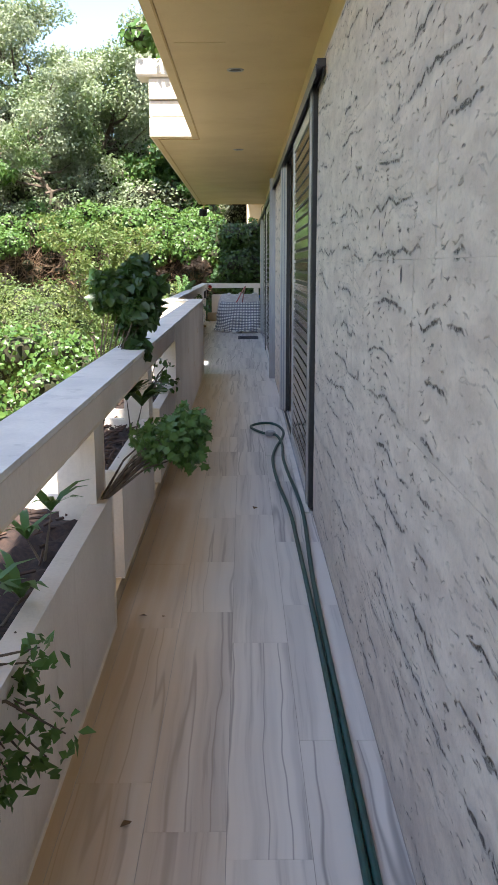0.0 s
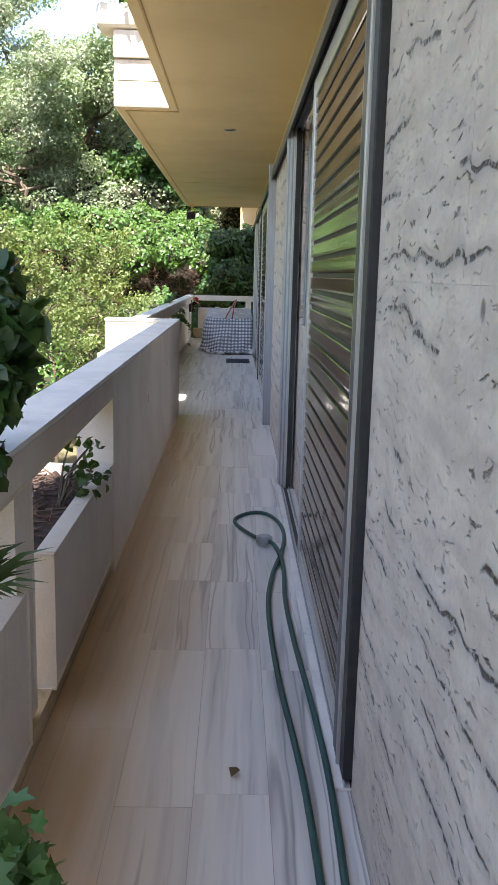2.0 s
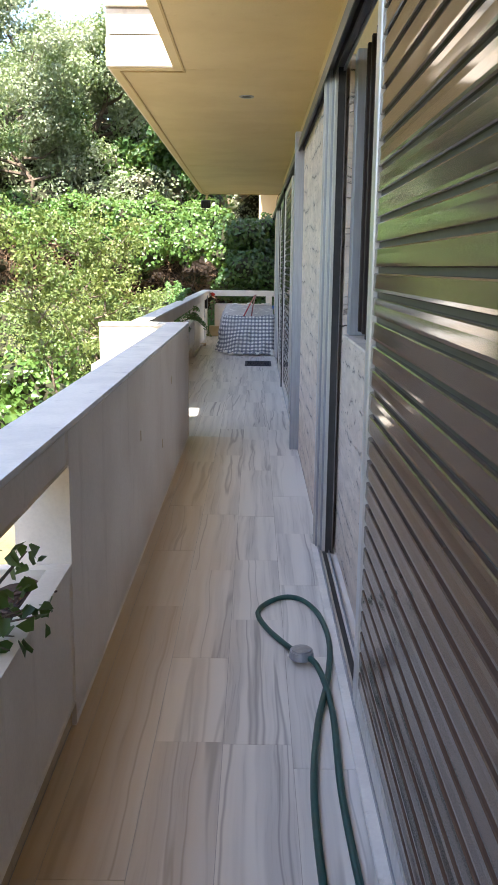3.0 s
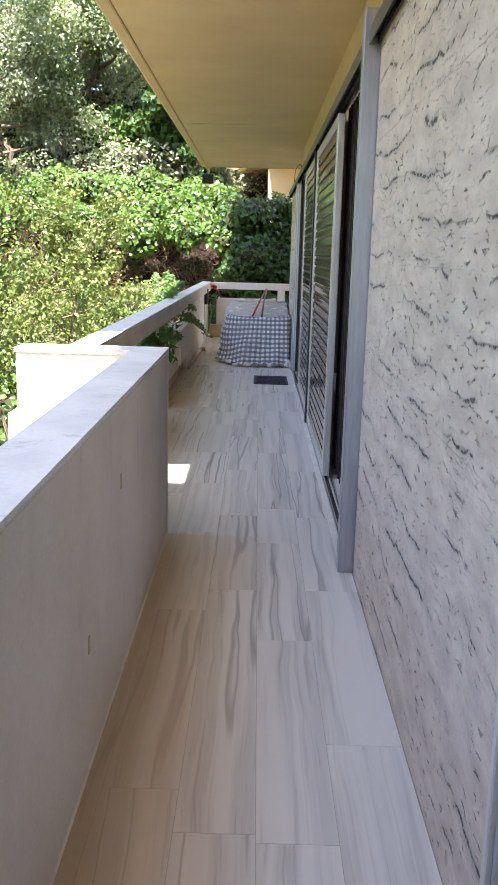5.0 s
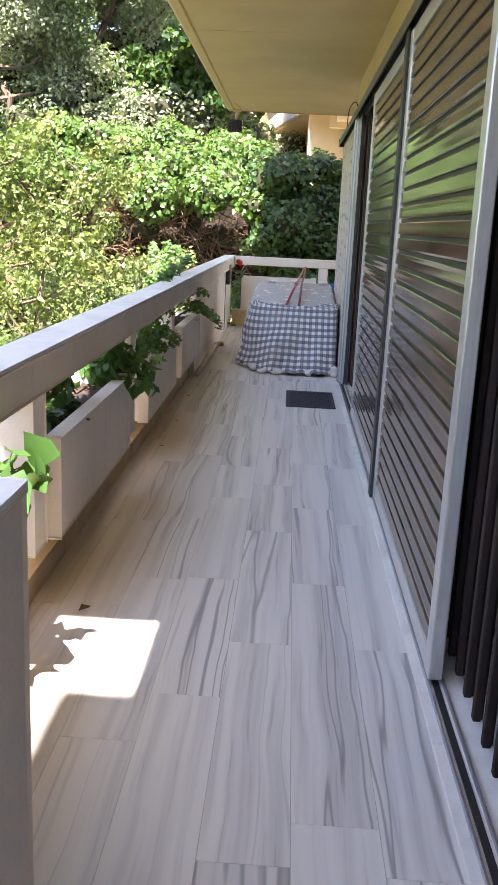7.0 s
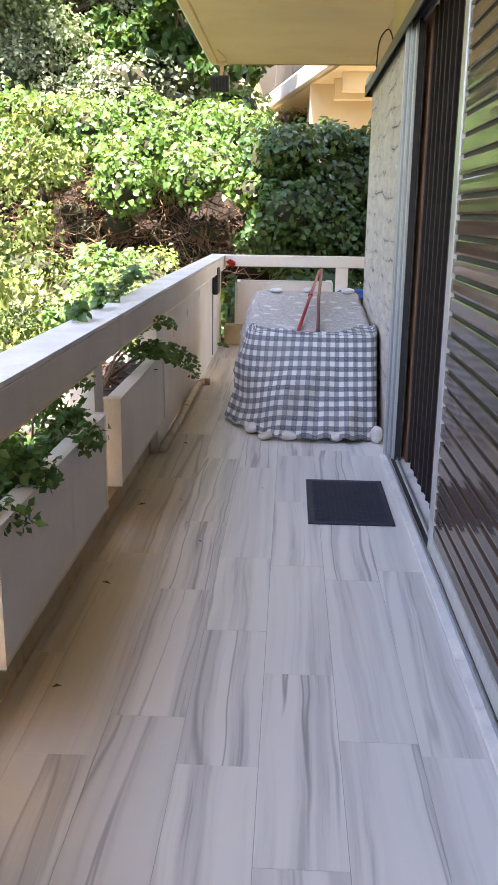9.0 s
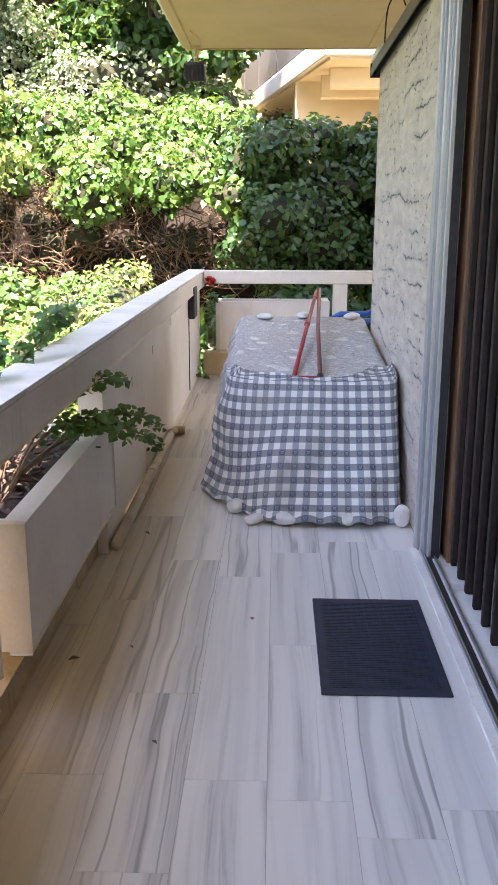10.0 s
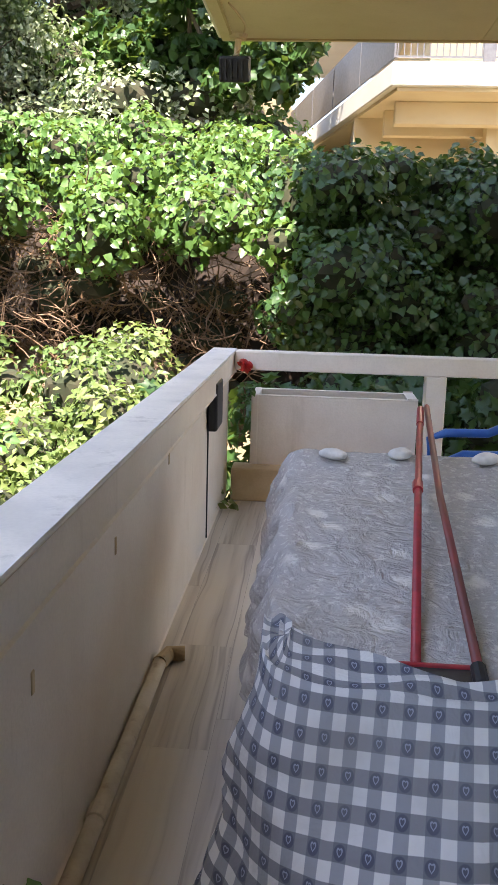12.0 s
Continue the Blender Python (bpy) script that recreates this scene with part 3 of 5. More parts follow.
L_IVY = make_leaf("ivy_leaf", (0.055, 0.13, 0.025), (0.12, 0.21, 0.05), (0.07, 0.15, 0.03), 0.4)
L_PALE = make_leaf("pale_leaf", (0.12, 0.175, 0.045), (0.20, 0.225, 0.07), (0.085, 0.145, 0.04), 0.5)
L_OLIVE = make_leaf("olive_leaf", (0.20, 0.24, 0.13), (0.42, 0.45, 0.34), (0.13, 0.20, 0.075), 0.5, 0.35)
# for dark-leaved plants, and for hedge ivy with house shade in its colour
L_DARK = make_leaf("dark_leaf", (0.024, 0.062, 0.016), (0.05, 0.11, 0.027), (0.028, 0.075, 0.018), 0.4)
L_POT = make_leaf("potted_leaf", (0.05, 0.13, 0.03), (0.10, 0.20, 0.05), (0.06, 0.15, 0.035), 0.45)
L_RED = make_leaf("red_petal", (0.55, 0.008, 0.012), (0.42, 0.005, 0.01), (0.5, 0.01, 0.012), 0.5)
L_DRY = make_leaf("dry_leaf", (0.16, 0.09, 0.04), (0.10, 0.05, 0.025), (0.13, 0.07, 0.03), 0.7, 0.1)
# near-black filler: the shade between leaves is put into its colour
M_CORE = plain("foliage_shade_core", (0.020, 0.030, 0.010), (0.035, 0.030, 0.014), 0.95, 0, 6.0, 0.6)
M_BARK = plain("bark", (0.16, 0.12, 0.085), (0.08, 0.06, 0.045), 0.9, 0, 14.0, 0.8, (3, 3, 0.6))
M_TWIG = plain("dry_twig", (0.22, 0.14, 0.085), (0.10, 0.06, 0.035), 0.85, 0, 9.0, 0.4)
M_GROUND = painted("dry_ground", (0.22, 0.17, 0.10), (0.10, 0.09, 0.045), 0.95, 0.35, 0.6, (0.05, 0.065, 0.02), 0.8)


# ---- ground ----
def ground_height(x, y):
    z = -1.7
    back = max(0.0, y - 21.5)
    z += 0.55 * min(back, 4.0) + 0.42 * max(0.0, min(back - 4.0, 16.0))
    if x > -2.0:
        z = -1.7 + (z + 1.7) * max(0.12, 1.0 - (x + 2.0) / 2.5)
    side = max(0.0, -x - 7.0)
    z += 0.30 * min(side, 14.0)
    return z


def ground():
    bm = bmesh.new()
    xs = [math.copysign(abs(u) ** 2.6 * 600, u) - 3 for u in np.linspace(-1, 1, 61)]
    ys = [math.copysign(abs(u) ** 2.6 * 600, u) + 16 for u in np.linspace(-1, 1, 61)]
    rows = [[bm.verts.new((x, y, ground_height(x, y) + 0.12 * noise.noise(Vector((x * 0.5, y * 0.5, 0))))) for y in ys] for x in xs]
    for a, b in zip(rows, rows[1:]):
        for j in range(len(ys) - 1):
            bm.faces.new((a[j], a[j + 1], b[j + 1], b[j]))
    return thing("ground", bm, M_GROUND, "dry sandy garden ground rising into a wooded slope", "ground", kind="structure", smooth=True)


ground()
thing("wall_foundation", box(-1.30, 4.0, -4.0, 20.95, -2.2, -0.302), M_WHITE, "white foundation wall under the terrace", "wall", kind="structure")


# ---- ivy, bushes and trees of the slope ----
def thicket(name, label, category, spots, material, size, per, shape="ivy", core=True):
    """One mass of leaf clumps over a dark inside; spots are (centre, radii)."""
    ob = base(name, (0, 0, 0), label, category, kind="stuff")
    chunks, bm = [], bmesh.new()
    for c, r in spots:
        count = int(per * (r[0] * r[1] + r[0] * r[2] + r[1] * r[2]) / 3 * 4)
        chunks.append(clump(c, r, count, size, shape))
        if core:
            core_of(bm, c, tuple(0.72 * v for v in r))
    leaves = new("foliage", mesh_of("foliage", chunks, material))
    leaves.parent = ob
    # added filler inside the leaves, its dark colour standing for shade
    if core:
        part("shade_core", bm, M_CORE, ob)
    return ob


def spots_over(n, xr, yr, top, rr, rng_seed):
    g = np.random.default_rng(rng_seed)
    out = []
    for _ in range(n):
        x, y = g.uniform(*xr), g.uniform(*yr)
        r = g.uniform(*rr)
        out.append(((x, y, top(x, y, g) - r * 0.6), (r * g.uniform(0.8, 1.3), r * g.uniform(0.8, 1.2), r * g.uniform(0.6, 1.0))))
    return out


# sunlit ivy on top of the bank
thicket("ivy_bank", "sunlit bright green ivy hanging over the bank", "ivy",
        spots_over(92, (-12.5, -0.9), (23.95, 26.6), lambda x, y, g: 1.98 + (y - 24.0) * 0.42 + g.uniform(-0.15, 0.2), (0.28, 0.52), 1), L_IVY, 0.078, 600)
# tall hedge close to the house corner, its shade also in darker leaf colour
thicket("hedge", "dense ivy hedge in the shade of the house, leaf green darkened for it", "hedge",
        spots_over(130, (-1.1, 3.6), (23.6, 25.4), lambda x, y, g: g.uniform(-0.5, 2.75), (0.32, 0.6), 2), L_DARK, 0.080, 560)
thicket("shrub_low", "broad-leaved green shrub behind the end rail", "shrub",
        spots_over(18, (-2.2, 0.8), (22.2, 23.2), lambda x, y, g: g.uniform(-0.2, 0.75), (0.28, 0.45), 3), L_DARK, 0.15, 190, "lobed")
# pale bushes below the bank
thicket("bush_pale", "pale yellow-green bushes below the bank", "bush",
        spots_over(130, (-11.0, -1.75), (18.0, 24.0), lambda x, y, g: -0.45 + (y - 19.0) * 0.29 + g.uniform(-0.25, 0.2), (0.30, 0.58), 4) + spots_over(60, (-6.0, -1.75), (16.8, 22.5), lambda x, y, g: -0.30 + max(0, y - 19.0) * 0.24 + g.uniform(-0.2, 0.15), (0.28, 0.48), 12), L_PALE, 0.075, 560, "kite")
# length and leftward rise of these bushes extended to hold back skylight
thicket("bush_left", "green ivy bushes beside the terrace", "bush",
        spots_over(90, (-11.5, -3.2), (3.0, 19.5), lambda x, y, g: -0.5 + max(0, -x - 3.2) * 0.42 + g.uniform(-0.2, 0.3), (0.40, 0.75), 5), L_IVY, 0.09, 320)
# wooded slope along the whole open side, unseen, added to block the sky
thicket("slope_bush", "tall olive scrub added unseen beside the terrace to block skylight", "shrub",
        spots_over(150, (-19.0, -8.5), (-9.0, 25.0), lambda x, y, g: 0.9 + max(0, -x - 8.5) * 0.85 + g.uniform(-0.3, 0.9), (0.7, 1.35), 9), L_OLIVE, 0.15, 110, "kite")
# wooded slope above the bank
thicket("slope_bush", "grey-green shrubs and olive scrub covering the slope", "shrub",
        spots_over(150, (-16.0, -1.6), (26.6, 35.0), lambda x, y, g: 2.5 + (y - 26.6) * 0.66 + g.uniform(-0.3, 0.7), (0.5, 1.0), 6), L_OLIVE, 0.105, 260, "kite")
thicket("slope_bush", "bright green shrubs between the olive scrub", "shrub",
        spots_over(40, (-13.0, -1.6), (26.2, 32.0), lambda x, y, g: 2.6 + (y - 26.6) * 0.66 + g.uniform(-0.3, 0.7), (0.4, 0.8), 8), L_IVY, 0.10, 280)
# the brown face of the bank, deep shade put into its dark colour
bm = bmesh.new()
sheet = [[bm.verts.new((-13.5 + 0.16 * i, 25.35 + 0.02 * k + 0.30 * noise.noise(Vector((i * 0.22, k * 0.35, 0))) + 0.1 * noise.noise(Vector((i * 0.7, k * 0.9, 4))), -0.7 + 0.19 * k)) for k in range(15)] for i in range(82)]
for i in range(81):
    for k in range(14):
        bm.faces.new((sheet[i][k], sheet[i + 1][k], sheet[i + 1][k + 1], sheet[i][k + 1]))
thicket("dead_foliage", "brown dry leaves and creeper caught on the bank", "foliage",
        spots_over(80, (-12.5, -1.3), (24.75, 25.25), lambda x, y, g: g.uniform(0.35, 1.9), (0.25, 0.42), 13), L_DRY, 0.055, 420, "kite")
thicket("slope_bush", "olive scrub beside the neighbouring house", "shrub",
        spots_over(16, (-2.6, 0.0), (37.0, 41.0), lambda x, y, g: g.uniform(1.6, 4.6), (0.8, 1.1), 14), L_OLIVE, 0.13, 200, "kite")
# earth made near-black: shade among the branches is in its colour
M_EARTH = plain("shaded_brown_earth", (0.034, 0.020, 0.012), (0.015, 0.010, 0.007), 0.95, 0, 7.0, 1.0)
thing("earth_bank", bm, M_EARTH, "brown earth bank under the ivy, shade put into its dark colour", "bank", kind="stuff")
bm = bmesh.new()
g = random.Random(11)
for i in range(1700):
    x, y, z = g.uniform(-12.0, -1.2), g.uniform(24.3, 25.15), g.uniform(0.25, 1.9)
    d = Vector((g.uniform(-1, 1), g.uniform(-0.3, 0.15), g.uniform(-0.9, 0.6))).normalized()
    pts = [Vector((x, y, z))]
    step = g.uniform(0.06, 0.17)
    for k in range(5):
        d = (d + 0.55 * Vector((g.uniform(-1, 1), g.uniform(-0.4, 0.4), g.uniform(-1, 1)))).normalized()
        pts.append(pts[-1] + d * step)
    r = g.uniform(0.003, 0.010)
    add_rod(bm, pts, [r, r, r * 0.9, r * 0.7, r * 0.5, r * 0.3], 4, False)
thing("dead_branches", bm, M_TWIG, "tangle of dry brown branches on the bank", "branches", kind="stuff")


def tree(x, y, height, spread, crown_low, leaf_mat, size, per, label, seed, trunk=0.12, shape="kite", limbs=13):
    """A tapered trunk, limbs, and a crown of many loose clumps."""
    g = random.Random(seed)
    z0 = ground_height(x, y) - 0.2
    ob = base("tree", (x, y, z0), label, "tree", "trees on the slope")
    o = (x, y, z0)
    bm = bmesh.new()
    pts = [Vector((x, y, z0))]
    for k in range(1, 7):
        pts.append(Vector((x + g.uniform(-0.12, 0.12) * k, y + g.uniform(-0.1, 0.1) * k, z0 + (height - z0) * 0.9 * k / 6)))
    add_rod(bm, pts, [trunk * (1 - 0.14 * k) for k in range(7)], 7)
    chunks = []
    span = height - crown_low
    for i in range(limbs):
        f = 0.25 + 0.75 * i / (limbs - 1)
        root = pts[2] + (pts[6] - pts[2]) * f * 0.95
        root.z = max(root.z, crown_low - 0.4)
        a = g.uniform(0, 6.28)
        reach = spread * (1.0 - 0.45 * f) * g.uniform(0.6, 1.05)
        tip = root + Vector((math.cos(a) * reach, math.sin(a) * reach, span * g.uniform(0.08, 0.28)))
        mid = (root + tip) / 2 + Vector((0, 0, -0.12 * reach))
        add_rod(bm, [root, mid, tip], [trunk * 0.42, trunk * 0.26, trunk * 0.07], 5)
        for k in range(7):
            c = mid + (tip - mid) * (k / 4) + Vector((g.uniform(-1, 1), g.uniform(-1, 1), g.uniform(-0.6, 0.8))) * spread * 0.24
            r = spread * g.uniform(0.14, 0.26)
            chunks.append(clump(tuple(c), (r, r, r * 0.75), int(1.5 * per * r * r), size, shape, 0.75, 0.9))
    part("trunk", shift(bm, o), M_BARK, ob)
    crown = new("crown", mesh_of("crown", [(v - np.array(o), f) for v, f in chunks], leaf_mat))
    crown.parent = ob
    return ob


tree(-7.6, 31.0, 9.6, 2.8, 4.6, L_OLIVE, 0.12, 520, "tall airy grey-green olive tree", 21, 0.16)
tree(-4.9, 30.0, 8.2, 2.6, 3.4, L_OLIVE, 0.11, 760, "silvery green olive tree in the sun", 22, 0.15)
tree(-11.0, 29.0, 7.8, 2.8, 3.2, L_OLIVE, 0.12, 560, "tall airy grey-green olive tree", 23, 0.16)
tree(-2.2, 27.8, 5.9, 1.6, 2.7, L_DARK, 0.13, 900, "dense dark green tree", 24, 0.12, "ivy")
tree(-6.5, 27.2, 6.6, 2.2, 2.9, L_OLIVE, 0.095, 1000, "silvery green olive tree in the sun", 25, 0.13)
tree(-9.2, 25.8, 5.6, 2.0, 2.5, L_IVY, 0.10, 900, "leafy green tree on the slope", 26, 0.12, "ivy")
tree(-3.6, 33.5, 9.2, 2.4, 4.0, L_OLIVE, 0.15, 500, "tall airy grey-green olive tree", 27, 0.15)
tree(-2.3, 30.6, 5.6, 1.1, 3.0, L_OLIVE, 0.12, 700, "silvery shrub tree by the neighbouring house", 30, 0.08)
tree(-13.5, 33.5, 9.4, 3.2, 4.0, L_OLIVE, 0.14, 480, "tall airy grey-green olive tree", 31, 0.17)
tree(-2.45, 16.6, 2.35, 0.75, 0.7, L_PALE, 0.06, 1300, "young yellow-green sapling beside the terrace", 28, 0.035)
tree(-2.9, 14.6, 2.2, 0.65, 0.3, L_PALE, 0.06, 1300, "young yellow-green sapling beside the terrace", 29, 0.028)
tree(-3.4, 18.6, 2.3, 0.9, 0.4, L_PALE, 0.06, 1300, "young yellow-green sapling beside the terrace", 32, 0.03)
tree(-2.3, 3.4, 1.15, 0.55, -0.2, L_IVY, 0.09, 2200, "feathery green shrub beside the terrace", 34, 0.025, "kite")


thicket("hanging_vine", "green vine hanging over the balcony of the floor above", "vine",
        spots_over(7, (-1.70, -1.20), (10.35, 10.7), lambda x, y, g: g.uniform(3.85, 4.25), (0.12, 0.2), 10), L_IVY, 0.08, 500)


# ---- neighbouring house beyond the hedge ----
M_NEIGH = painted("neighbour_cream", (0.78, 0.66, 0.46), (0.70, 0.57, 0.38), 0.8, 0.8, 0.1)
M_NEIGH_WHITE = painted("neighbour_white", (0.80, 0.77, 0.70), (0.74, 0.70, 0.63), 0.8, 0.8, 0.1)
M_RAILING = plain("grey_railing", (0.16, 0.16, 0.17), (0.11, 0.11, 0.12), 0.5, 0.4)


def neighbour():
    ob = base("house", (0.3, 31, 0), "cream neighbouring house with a white balcony and dark railings", "house")
    o = (0.3, 31, 0)

    def add(name, bm, m, label="", skew=False):
        if skew:                                        # the open side runs at a slant
            for v in bm.verts:
                if v.co.x < 0.5:
                    v.co.x -= 0.20 * (v.co.y - 31.0)
        return part(name, shift(bm, o), m, ob, label)

    add("wall", box(2.9, 14, 34.5, 46, -3, 14), M_NEIGH)
    add("wall", box(-0.20, 2.9, 33.8, 46, -3, 4.298), M_NEIGH)
    add("wall", box(1.2, 2.9, 33.8, 46, 4.75, 14), M_NEIGH)
    slab = add("balcony", box(0.30, 14, 31.0, 45, 4.36, 4.74, 0.02), M_NEIGH_WHITE, "white balcony slab edge", True)
    add("soffit_panel", box(0.42, 13.9, 31.12, 44.9, 4.30, 4.357), M_NEIGH, "", True)
    add("beam", box(0.45, 2.9, 32.0, 32.35, 3.92, 4.298, 0.01), M_NEIGH)
    add("beam", box(0.32, 2.2, 32.9, 33.2, 3.85, 4.298, 0.01), M_NEIGH)
    add("column", box(2.15, 2.9, 32.6, 33.4, -3, 4.298, 0.02), M_NEIGH)
    add("upper_balcony", box(0.30, 14, 31.4, 45, 7.3, 7.6, 0.02), M_NEIGH_WHITE, "", True)
    rail = add("railing", box(0.33, 14, 31.03, 31.06, 5.62, 5.66), M_RAILING, "dark metal railing")
    bm = bmesh.new()
    add_box(bm, 0.33, 14, 31.03, 31.06, 4.80, 4.83)
    for k in range(70):
        x = 0.36 + 0.105 * k
        add_box(bm, x, x + 0.018, 31.035, 31.053, 4.83, 5.62)
    part("railing_bars", shift(bm, o), M_RAILING, rail)
    for k, y in enumerate((31.05, 33.4, 35.8, 38.2, 40.6)):
        add("railing_panel", box(0.32, 0.36, y, y + 2.3, 4.80, 5.66, 0.005), M_RAILING, "dark grey solid railing panel", True)
    add("post", box(1.75, 1.95, 31.02, 31.07, 4.745, 5.66), M_RAILING)
    return ob


neighbour()


# ---- plants in the planters ----
def potted(name, at, label, category, leaves, stems, material=None, group="plants in the planters", stem_r=0.006, stem_mat=None):
    """A plant: stems as round bars, foliage as one mesh of single leaves."""
    ob = base(name, at, label, category, group)
    for pts in stems:
        k = len(pts)
        bm = add_rod(bmesh.new(), pts, [stem_r * (1 - 0.7 * i / max(1, k - 1)) for i in range(k)], 5, False)
        part("stem", shift(bm, at), stem_mat or M_BARK, ob)
    f = new("foliage", mesh_of("foliage", [(v - np.array(at), t) for v, t in leaves], material or L_POT))
    f.parent = ob
    return ob


def bushy(name, at, radii, n, size, shape, label, category, seed, material=None, reach=None):
    """Stems from the soil to many small leafy heads."""
    g = random.Random(seed)
    at = Vector(at)
    mid = at + Vector(reach or (0, 0, radii[2]))
    stems, leaves = [], []
    heads = 14
    for i in range(heads):
        d = Vector((g.gauss(0, 1), g.gauss(0, 1), g.gauss(0, 1))).normalized()
        tip = mid + Vector((d.x * radii[0], d.y * radii[1], d.z * radii[2])) * g.uniform(0.35, 0.85)
        stems.append([at, at.lerp(tip, 0.5) + Vector((0, 0, 0.25 * radii[2])), tip])
        r = 0.42 * min(radii) * g.uniform(0.8, 1.3)
        leaves.append(clump(tuple(tip), (r, r, r * 0.8), n // heads, size, shape, 0.8, 0.7))
    return potted(name, at, label, category, leaves, stems, material)


def spiky(at, n, length, label, seed, material=None, lean=(0, 0, 0)):
    """A crown of long arching blades on a short stem."""
    g = np.random.default_rng(seed)
    at = np.array(at, float)
    leaves, stems = [], []
    for crown in range(2):
        top = at + np.array((g.uniform(-0.06, 0.06), g.uniform(-0.1, 0.1), g.uniform(0.06, 0.20))) + np.array(lean)
        stems.append([Vector(at), Vector(top)])
        a = g.uniform(0, 6.28, n)
        out = np.stack([np.cos(a), np.sin(a), g.uniform(0.15, 1.3, n)], 1)
        nrm = np.stack([-np.cos(a) * 0.6, -np.sin(a) * 0.6, np.ones(n)], 1)
        leaves.append(leaf_data(np.repeat(top[None], n, 0), nrm, length * g.uniform(0.6, 1.1, n), "blade", out))
    return potted("spiky_plant", tuple(at), label, "plant", leaves, stems, material)


spiky((-0.96, 1.72, 0.45), 12, 0.19, "green spiky oleander-like plant in a planter", 41)
spiky((-0.95, 2.20, 0.45), 11, 0.17, "green spiky oleander-like plant in a planter", 42)
spiky((-1.10, 5.45, 0.45), 14, 0.16, "dark-leaved dracaena with arching blades in a planter", 43, L_DARK, (0, 0, 0.16))
spiky((-0.90, 3.90, 0.46), 34, 0.22, "dark-leaved dracaena with arching blades in a planter", 44, L_DARK, (0.03, 0, 0.12))
bushy("vine_shrub", (-1.10, 4.05, 0.45), (0.16, 0.28, 0.30), 3600, 0.050, "ivy", "dense dark green vine climbing from a planter over the rail", "plant", 40, L_DARK, (0.18, 0.05, 0.70))
bushy("geranium", (-0.87, 2.70, 0.50), (0.16, 0.20, 0.15), 1500, 0.032, "lobed", "leafy green geranium spilling over the planter edge", "plant", 45, L_POT, (0.24, 0.22, 0.18))
bushy("succulent", (-0.95, 1.35, 0.45), (0.13, 0.20, 0.20), 240, 0.035, "kite", "small-leaved jade plant with bare twisted stems", "plant", 46, L_POT, (0.14, 0.02, -0.02))
bushy("vine", (-0.98, 5.40, 0.44), (0.10, 0.20, 0.22), 70, 0.036, "ivy", "thin dark climbing vine in a planter", "plant", 47, L_DARK, (0.10, 0.05, 0.22))
bushy("leafy_plant", (-1.33, 10.74, 0.50), (0.13, 0.13, 0.18), 130, 0.085, "ivy", "leafy green plant close behind the parapet return", "plant", 53, L_DARK, (0.10, 0.03, 0.20))
bushy("broad_plant", (-1.36, 11.25, 0.50), (0.16, 0.26, 0.16), 110, 0.09, "ivy", "large-leaved glossy green plant in a planter", "plant", 48, L_POT, (0.12, 0.05, 0.14))
bushy("shrub", (-1.42, 12.55, 0.50), (0.17, 0.34, 0.14), 420, 0.07, "kite", "dark green leafy shrub in a planter", "plant", 49, L_DARK, (0, 0, 0.12))
bushy("shrub", (-1.40, 13.35, 0.50), (0.20, 0.26, 0.16), 260, 0.08, "kite", "thin-leaved green plant leaning out of a planter", "plant", 50, L_POT, (0.14, 0, 0.10))
bushy("herb", (-1.42, 14.15, 0.50), (0.20, 0.36, 0.15), 1500, 0.034, "kite", "low cushion of small green leaves in a planter", "plant", 51, L_POT, (0.06, 0, 0.13))
bushy("herb", (-1.40, 14.80, 0.50), (0.20, 0.34, 0.15), 1400, 0.034, "kite", "low cushion of small green leaves in a planter", "plant", 52, L_POT, (0.06, 0, 0.13))


def trailing(at, ends, label, seed, per=16, size=0.055, material=None, name="climbing_plant"):
    """Long bending shoots with leaves along them."""
    g = random.Random(seed)
    stems, pos, nrm = [], [], []
    for end in ends:
        a, b = Vector(at), Vector(end)
        ctrl = (a + b) / 2 + Vector((0, 0, 0.22 + 0.1 * g.random()))
        pts = []
        for k in range(9):
            f = k / 8
            p = a * (1 - f) ** 2 + ctrl * 2 * f * (1 - f) + b * f * f
            pts.append(p + 0.012 * Vector((g.uniform(-1, 1), g.uniform(-1, 1), g.uniform(-1, 1))))
        stems.append(pts)
        for k in range(per):
            f = 0.35 + 0.65 * k / per
            p = pts[int(f * 8)].lerp(pts[min(8, int(f * 8) + 1)], f * 8 % 1)
            pos.append(tuple(p + 0.025 * Vector((g.uniform(-1, 1), g.uniform(-1, 1), g.uniform(-1, 1)))))
            nrm.append((g.uniform(-0.7, 0.7), g.uniform(-1.0, 0.2), 0.8))
    leaves = [leaf_data(np.array(pos), np.array(nrm), size * (0.7 + 0.6 * RNG.random(len(pos))), "ivy")]
    return potted(name, at, label, "plant", leaves, stems, material, stem_r=0.007, stem_mat=M_TWIG)


trailing((-1.40, 15.75, 0.50), [(-1.08, 16.95, 0.46), (-1.03, 16.70, 0.42), (-1.12, 16.25, 0.60), (-1.25, 16.05, 1.02), (-1.36, 16.6, 0.98), (-1.30, 15.55, 0.98), (-1.15, 16.6, 0.72), (-1.45, 16.2, 1.15)],
         "climbing plant with round green leaves reaching over the rail", 61, 110, 0.028)
trailing((-1.45, 15.5, 0.50), [(-1.30, 15.15, 0.93), (-1.42, 16.3, 1.10), (-1.50, 17.3, 1.05), (-1.48, 17.9, 0.98), (-1.62, 16.5, 1.1), (-1.42, 15.2, 0.9)],
         "climbing plant growing over the rail top", 62, 130, 0.030)
